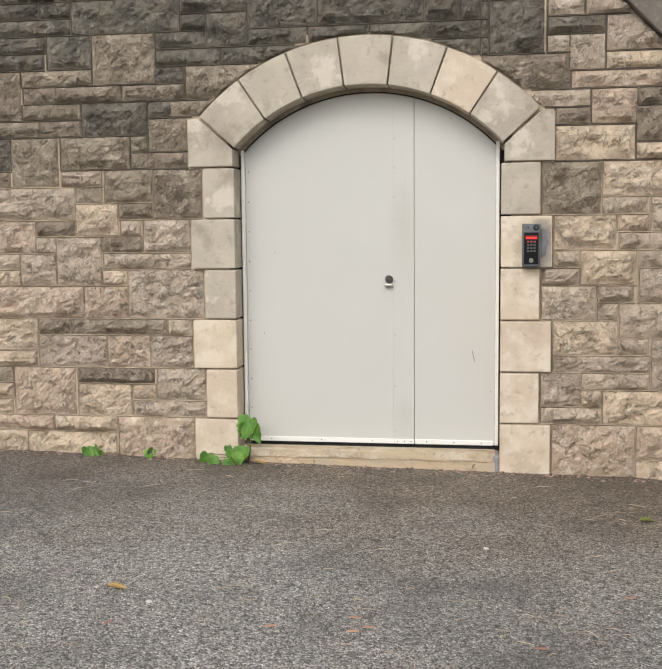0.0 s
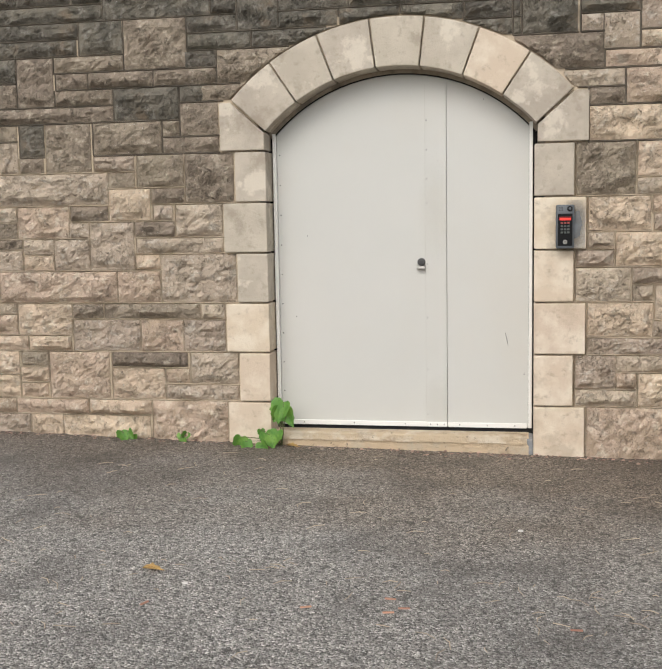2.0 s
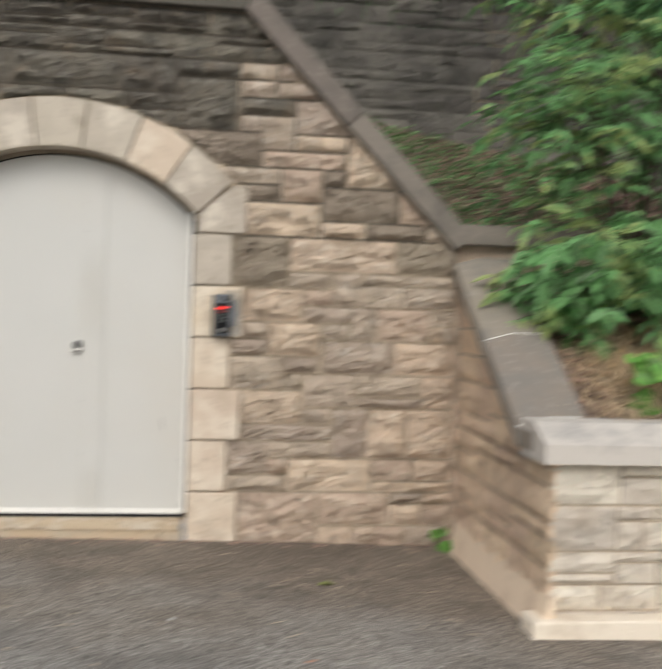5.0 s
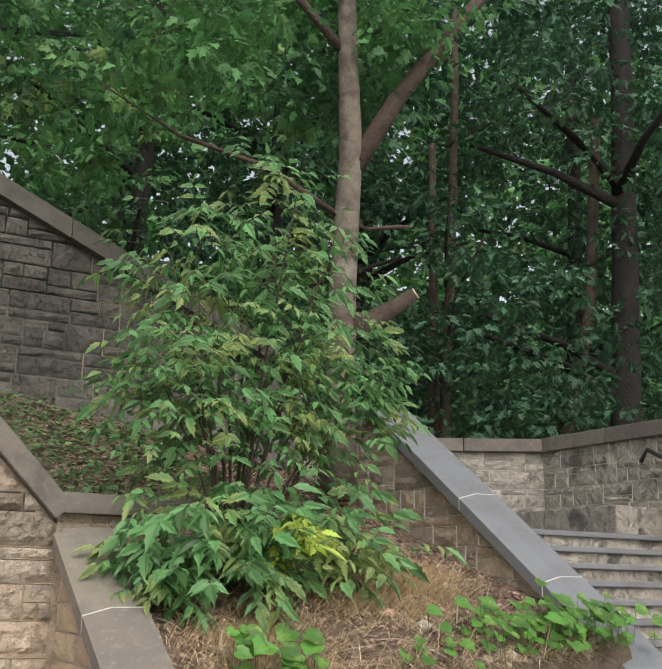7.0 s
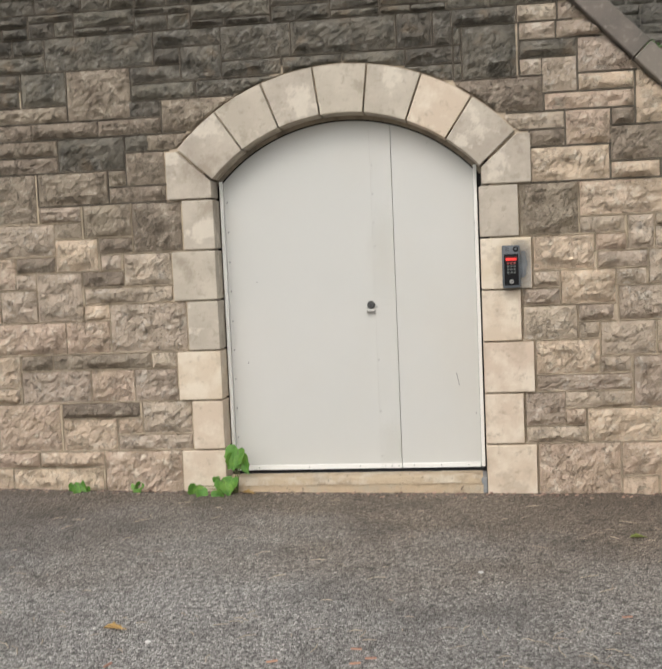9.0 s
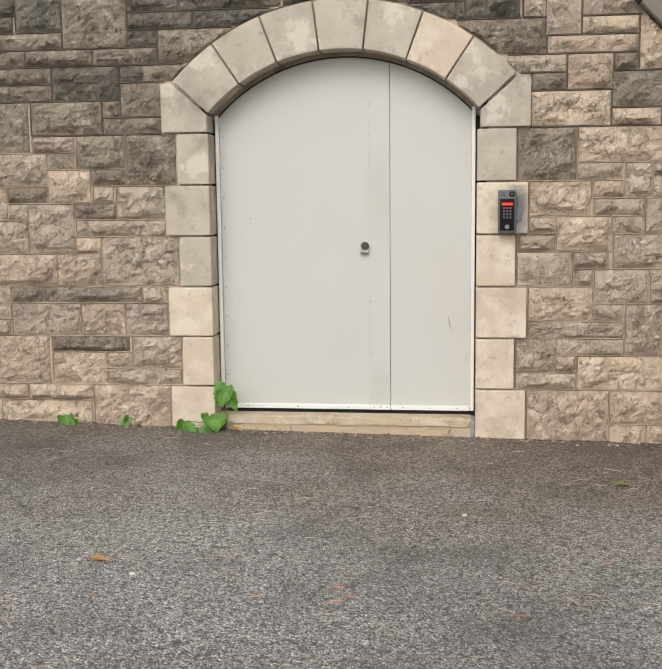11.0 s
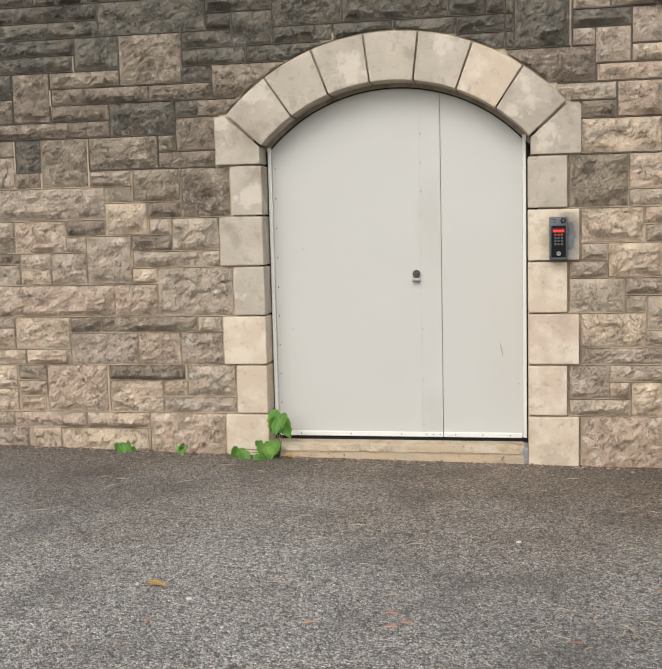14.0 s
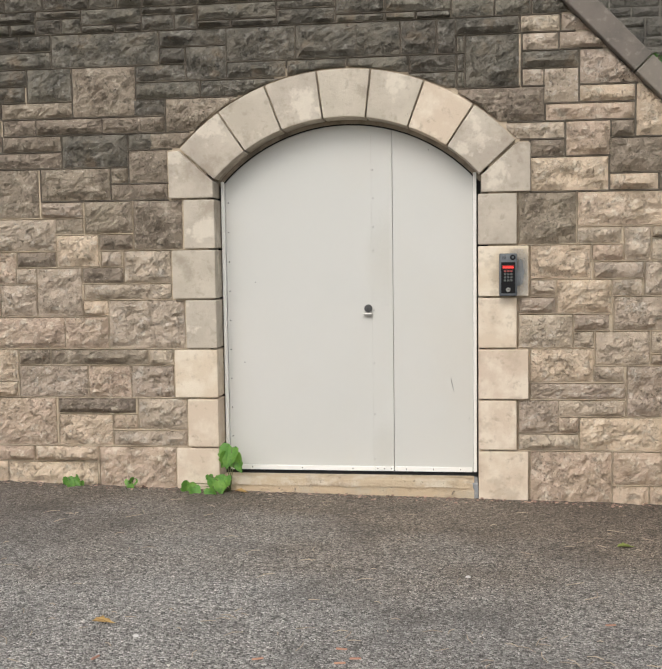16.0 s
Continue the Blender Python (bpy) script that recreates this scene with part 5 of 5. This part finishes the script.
def low_plant(where, n, spread, size, seed, label):
    rng = random.Random(seed)
    plant = empty("low_plant", where, label, "plant")
    v, f = [], []
    bm = bmesh.new()
    for k in range(n):
        x, y = where[0] + rng.gauss(0, spread), where[1] + rng.gauss(0, spread * 0.7)
        h = hill_z(x, y)
        tip = Vector((x, y, h + rng.uniform(0.05, 0.26)))
        tube(bm, [(x + rng.gauss(0, 0.02), y, h - 0.01), tuple(tip)], [0.003, 0.002], 4, False)
        add_leaf(v, f, tip, (rng.uniform(-1, 1), -0.6, -0.3), (rng.uniform(-0.4, 0.4), -0.8, 0.9), size * rng.uniform(0.6, 1.2), "heart", 0.15, 0.1)
    tagged(part("stalkwork", bm, M_STEM, plant), kind="stuff")
    tagged(raw("foliage", v, f, M_VINE, plant), kind="stuff")


for x, y, n, s, size, seed in ((4.35, 5.1, 66, 0.22, 0.09, 1), (4.62, 4.98, 55, 0.17, 0.09, 2), (4.15, 5.3, 18, 0.16, 0.09, 3), (2.62, 5.06, 16, 0.09, 0.14, 4), (2.38, 5.1, 12, 0.08, 0.10, 5), (3.5, 5.05, 14, 0.14, 0.09, 6)):
    low_plant((x, y, hill_z(x, y)), n, s, size, seed, "bright green broad-leaved plants on the bank")


# ---- shrub ----
def shrub(root, crowns, seed):
    rng = random.Random(seed)
    plant = empty("shrub", root, "leafy green shrub with drooping compound leaves", "shrub")
    v, f = [], []
    yv, yf = [], []
    bm = bmesh.new()
    for cx, cy, cz, rx, ry, rz, n in crowns:
        c = Vector((cx, cy, cz))
        for k in range(max(3, n // 26)):
            tip = c + Vector((rx * rng.uniform(-0.7, 0.7), ry * rng.uniform(-0.7, 0.7), rz * rng.uniform(-0.5, 0.8)))
            m = (Vector(root) + tip) / 2 + Vector((0, 0, 0.15))
            tube(bm, [root, tuple(m), tuple(tip)], [0.014, 0.009, 0.003], 5, False)
        for k in range(int(n * 1.6)):
            d = rand_dir(rng, -0.8, 1.0)
            r = rng.random() ** 0.4 * (1 + 0.5 * rng.random() ** 4)
            p = c + Vector((d.x * rx * r, d.y * ry * r, d.z * rz * r))
            out = Vector((d.x, d.y - 0.25, rng.uniform(-0.8, 0.25))).normalized()
            stalk = p + out * 0.16
            tube(bm, [tuple(p - out * 0.10), tuple(stalk)], [0.0022, 0.0015], 3, False)
            side = out.cross(Vector((0, 0, 1))).normalized()
            nrm = Vector((-0.3, -0.6, 0.95)) + 0.85 * rand_dir(rng)
            dst = (yv, yf) if math.hypot(p.x - 2.98, p.z - 1.80) < 0.12 and p.y < 5.95 else (v, f)
            s = rng.uniform(0.06, 0.17) * (1.12 if p.z < 2.2 else 0.9)
            add_leaf(*dst, stalk, out + Vector((0, 0, -0.25)), nrm, s * 1.1, "lance", 0.3)
            for t in (0.15, 0.75):
                q = p + out * 0.16 * t
                for sg in (-1, 1):
                    add_leaf(*dst, q, out * 0.55 + side * sg + Vector((0, 0, -0.3)), nrm, s * rng.uniform(0.7, 1.0), "lance", 0.3)
    tagged(part("branchwork", bm, M_BARKR, plant), kind="stuff")
    tagged(raw("foliage", v, f, M_LEAF, plant), kind="stuff")
    if yv:
        raw("yellow_leaves", yv, yf, M_LEAFY, plant, "yellowing leaves")


shrub((2.75, 6.2, hill_z(2.75, 6.2) - 0.05), [
    (2.75, 6.25, 2.95, 0.62, 0.5, 0.60, 120), (2.25, 6.1, 2.65, 0.42, 0.4, 0.45, 85), (3.45, 6.4, 3.00, 0.60, 0.45, 0.45, 85),
    (2.55, 5.85, 1.70, 0.55, 0.35, 0.36, 130), (3.12, 5.95, 1.72, 0.58, 0.35, 0.27, 100), (2.10, 5.85, 1.50, 0.20, 0.25, 0.26, 40),
    (3.80, 6.6, 2.75, 0.40, 0.4, 0.36, 80), (2.45, 6.2, 3.55, 0.50, 0.5, 0.42, 45), (2.9, 6.3, 2.3, 0.75, 0.4, 0.42, 80),
    (3.3, 6.5, 3.75, 0.5, 0.4, 0.5, 55), (2.9, 6.3, 4.0, 0.5, 0.4, 0.45, 20)], 31)


# ---- trees ----
def tree(where, trunk, radius, limbs, crown, bark, leafy, label, seed, leaf=0.11, limb_bark=None):
    """trunk and limbs are runs of points; crown is a list of clumps (x, y, z, radius, leaves)."""
    rng = random.Random(seed)
    t = empty("tree", where, label, "tree")
    n = len(trunk)
    bm = tube(bmesh.new(), trunk, [radius * (1.25 if i == 0 else 1 - 0.45 * i / (n - 1)) for i in range(n)], 14)
    part("trunk", bm, bark, t, smooth=True)
    for pts, r in limbs:
        part("limb", tube(bmesh.new(), pts, [r * (1 - 0.6 * i / (len(pts) - 1)) for i in range(len(pts))], 9), limb_bark or bark, t, smooth=True)
    v, f = [], []
    for cx, cy, cz, r, k in crown:
        # a clump is a handful of sprays, each a flat fan of leaves
        for s in range(max(1, k // 14)):
            d = rand_dir(rng, -0.8, 1.0)
            c = Vector((cx, cy, cz)) + d * r * rng.random() ** 0.45
            n0 = (Vector((0, 0, 1)) + 0.7 * rand_dir(rng)).normalized()
            for q in range(14):
                e = rand_dir(rng)
                e = (e - n0 * e.dot(n0) * 0.8) * rng.uniform(0.05, 0.34)
                add_leaf(v, f, c + e, e + Vector((0, 0, -0.05)), n0 + 0.5 * rand_dir(rng), leaf * rng.uniform(0.6, 1.3), "spray", 0.2)
    if v:
        tagged(raw("crown", v, f, leafy, t), kind="stuff")
    return t


rng = random.Random(77)
BASE = (4.43, 7.83, 2.2)
near_crown = [(4.0 + rng.uniform(-1.4, 1.6), 7.8 + rng.uniform(-0.6, 1.6), rng.uniform(5.9, 7.8), 0.6, 230) for k in range(16)]
tree(BASE, [BASE, (4.44, 7.83, 3.0), (4.45, 7.83, 4.1), (4.51, 7.83, 5.4), (4.47, 7.83, 6.2), (4.44, 7.85, 7.2)], 0.15,
     [([(4.51, 7.83, 5.2), (4.95, 7.75, 6.0), (5.55, 7.6, 6.9), (6.1, 7.5, 7.6), (6.6, 7.5, 8.6)], 0.10),
      ([(4.56, 7.83, 4.72), (4.68, 7.78, 4.66), (4.95, 7.7, 4.72), (5.1, 7.7, 4.74)], 0.03),
      ([(4.47, 7.83, 3.75), (4.75, 7.9, 3.80), (4.95, 7.85, 3.95), (5.13, 7.68, 4.10)], 0.14),
      ([(4.44, 7.85, 4.75), (3.7, 7.9, 5.1), (2.9, 8.0, 5.25), (2.2, 8.1, 5.6)], 0.03),
      ([(4.44, 7.85, 6.4), (3.9, 7.9, 6.9), (3.2, 8.0, 7.5), (2.6, 8.1, 7.8)], 0.05)],
     near_crown, M_BARK, M_WOODS, "slender grey-barked tree forking above the bank", 41, 0.13, M_BARKR)
bm = bmesh.new()
bmesh.ops.create_cone(bm, cap_ends=True, segments=14, radius1=0.054, radius2=0.052, depth=0.014, matrix=Matrix.Translation((5.132, 7.678, 4.102)) @ Vector((0.18, -0.17, 0.15)).to_track_quat("Z", "Y").to_matrix().to_4x4())
part("cut_end", bm, M_WOOD, bpy.data.objects["tree"], "pale sawn branch end")


def forest_crown(x, y, z0, z1, r, n, k, seed):
    rr = random.Random(seed)
    return [(x + rr.gauss(0, r * 0.6), y + rr.gauss(0, r * 0.6), rr.uniform(z0, z1), rr.uniform(0.7, 1.3), k) for i in range(n)]


WOODS = ((11.85, 11.9, 0.27, M_BARKD, "thick dark-barked tree in the woods"), (9.6, 13.6, 0.10, M_BARKR, "thin brown tree in the woods"), (4.2, 13.6, 0.16, M_BARKD, "dark tree behind the rear wall"),
         (7.2, 15.5, 0.2, M_BARKD, "dark tree in the woods"), (1.2, 13.0, 0.2, M_BARKD, "dark tree behind the rear wall"), (14.5, 16.0, 0.22, M_BARKD, "dark tree in the woods"),
         (10.5, 18.0, 0.25, M_BARKD, "dark tree in the woods"), (-2.5, 14.0, 0.22, M_BARKD, "dark tree behind the rear wall"), (17.0, 13.5, 0.2, M_BARKD, "dark tree in the woods"), (5.5, 19.0, 0.25, M_BARKD, "dark tree in the woods"))
for k, (x, y, r, bark, label) in enumerate(WOODS):
    lean = 0.0
    trunk = [(x, y, 1.2), (x + 0.05, y, 4.0), (x + 0.2, y, 7.0), (x + 0.3, y, 10.0), (x + 0.3, y, 13.0)]
    limbs = []
    rr = random.Random(100 + k)
    for q in range(5):
        z = rr.uniform(4.0, 9.0)
        a = rr.uniform(0, math.tau)
        limbs.append(([(x + 0.1, y, z), (x + math.cos(a) * 1.0, y + math.sin(a) * 1.0, z + 0.5), (x + math.cos(a) * 2.4, y + math.sin(a) * 2.4, z + 0.9)], r * 0.35))
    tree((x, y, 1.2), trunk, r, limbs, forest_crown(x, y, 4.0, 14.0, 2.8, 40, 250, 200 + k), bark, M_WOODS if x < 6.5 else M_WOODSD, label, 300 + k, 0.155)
tree((10.7, 12.6, 2.0), [(11.0, 12.6, 1.8), (11.3, 12.6, 4.0), (11.9, 12.6, 6.0), (12.2, 12.6, 9.5)], 0.15, [], [], M_BARKR, M_WOODS, "leaning brown tree in the woods", 51)
tree((9.7, 14.0, 2.0), [(9.7, 14.0, 2.0), (9.72, 14.0, 5.0), (9.7, 14.0, 9.0)], 0.11, [], [], M_BARKR, M_WOODS, "thin brown tree in the woods", 52)
# the hedge's unseen upper part is added to shade the rear wall
v, f = [], []
for k in range(14000):
    x = rng.uniform(-6.0, -1.75)
    y, z = rng.uniform(7.3, 8.4), 3.2 + (2.9 + 0.4 * math.sin(x * 3)) * rng.random() ** 1.2
    add_leaf(v, f, Vector((x, y, z)), rand_dir(rng, -0.8, 0.4), rand_dir(rng, -0.2, 1), rng.uniform(0.06, 0.12), "oval", 0.2)
tagged(raw("hedge", v, f, mat("hedge_leaf", (0.03, 0.05, 0.02), 0.6, random_value=0.4, island=True)), "dark evergreen hedge behind the wall top, its unseen upper part added for shade", "hedge", kind="stuff")
# undergrowth and the ground of the woods
v, f = [], []
for k in range(40000):
    x, y = rng.uniform(-6, 24), rng.uniform(11.6, 24)
    z = 2.0 + (y - 11) * 0.12 + abs(rng.gauss(0, 1.3))
    add_leaf(v, f, Vector((x, y, z)), rand_dir(rng, -0.7, 0.5), rand_dir(rng, 0.2, 1), rng.uniform(0.08, 0.18), "spray", 0.2)
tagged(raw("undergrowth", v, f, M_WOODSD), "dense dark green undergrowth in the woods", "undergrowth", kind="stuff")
v, f = [], []
for k in range(36000):
    x, y = rng.uniform(-16, 40), rng.uniform(24, 34)
    z = 3.5 + rng.random() ** 1.15 * 19
    add_leaf(v, f, Vector((x, y, z)), rand_dir(rng, -0.7, 0.5), rand_dir(rng, -0.6, 1), rng.uniform(0.35, 0.75), "spray", 0.2)
tagged(raw("far_woods", v, f, M_WOODS), "far wall of dark green woods", "woods", kind="stuff")
bm = bmesh.new()
pts = [(-30, 10.05), (5.2, 10.05), (5.2, 12.6), (9.05, 10.2), (40, 10.2), (40, 60), (-30, 60)]
bm.faces.new([bm.verts.new((x, y, 1.9 + max(0, y - 11) * 0.12)) for x, y in pts])
# added dark backing that closes the sky gaps low between the trees
bm2 = bmesh.new()
ridge = [[bm2.verts.new((x, y, z + (0.9 * math.sin(x * 0.31) + 0.5 * math.sin(x * 0.83)) * (z > 5))) for x in range(-60, 81, 4)] for y, z in ((35, 4.6), (40, 11.0), (46, 17.0), (60, 19.0))]
for a, b in zip(ridge, ridge[1:]):
    for i in range(len(a) - 1):
        bm2.faces.new((a[i], a[i + 1], b[i + 1], b[i]))
tagged(link("wooded_hillside", bm2, mat("backing_green", (0.035, 0.07, 0.03), 0.95, layers=[((0.015, 0.03, 0.015), 0.5, 0.45, 0.6, 0.8), ((0.10, 0.14, 0.05), 1.4, 0.56, 0.66, 0.7)], bumps=[("noise", 1.5, 1.0, 0.6)])), "dark green slope added as a backing far behind the woods", "backdrop", kind="structure")
tagged(link("woods_floor", bm, M_SOIL), "dark leaf-strewn floor of the woods", "ground", kind="structure")
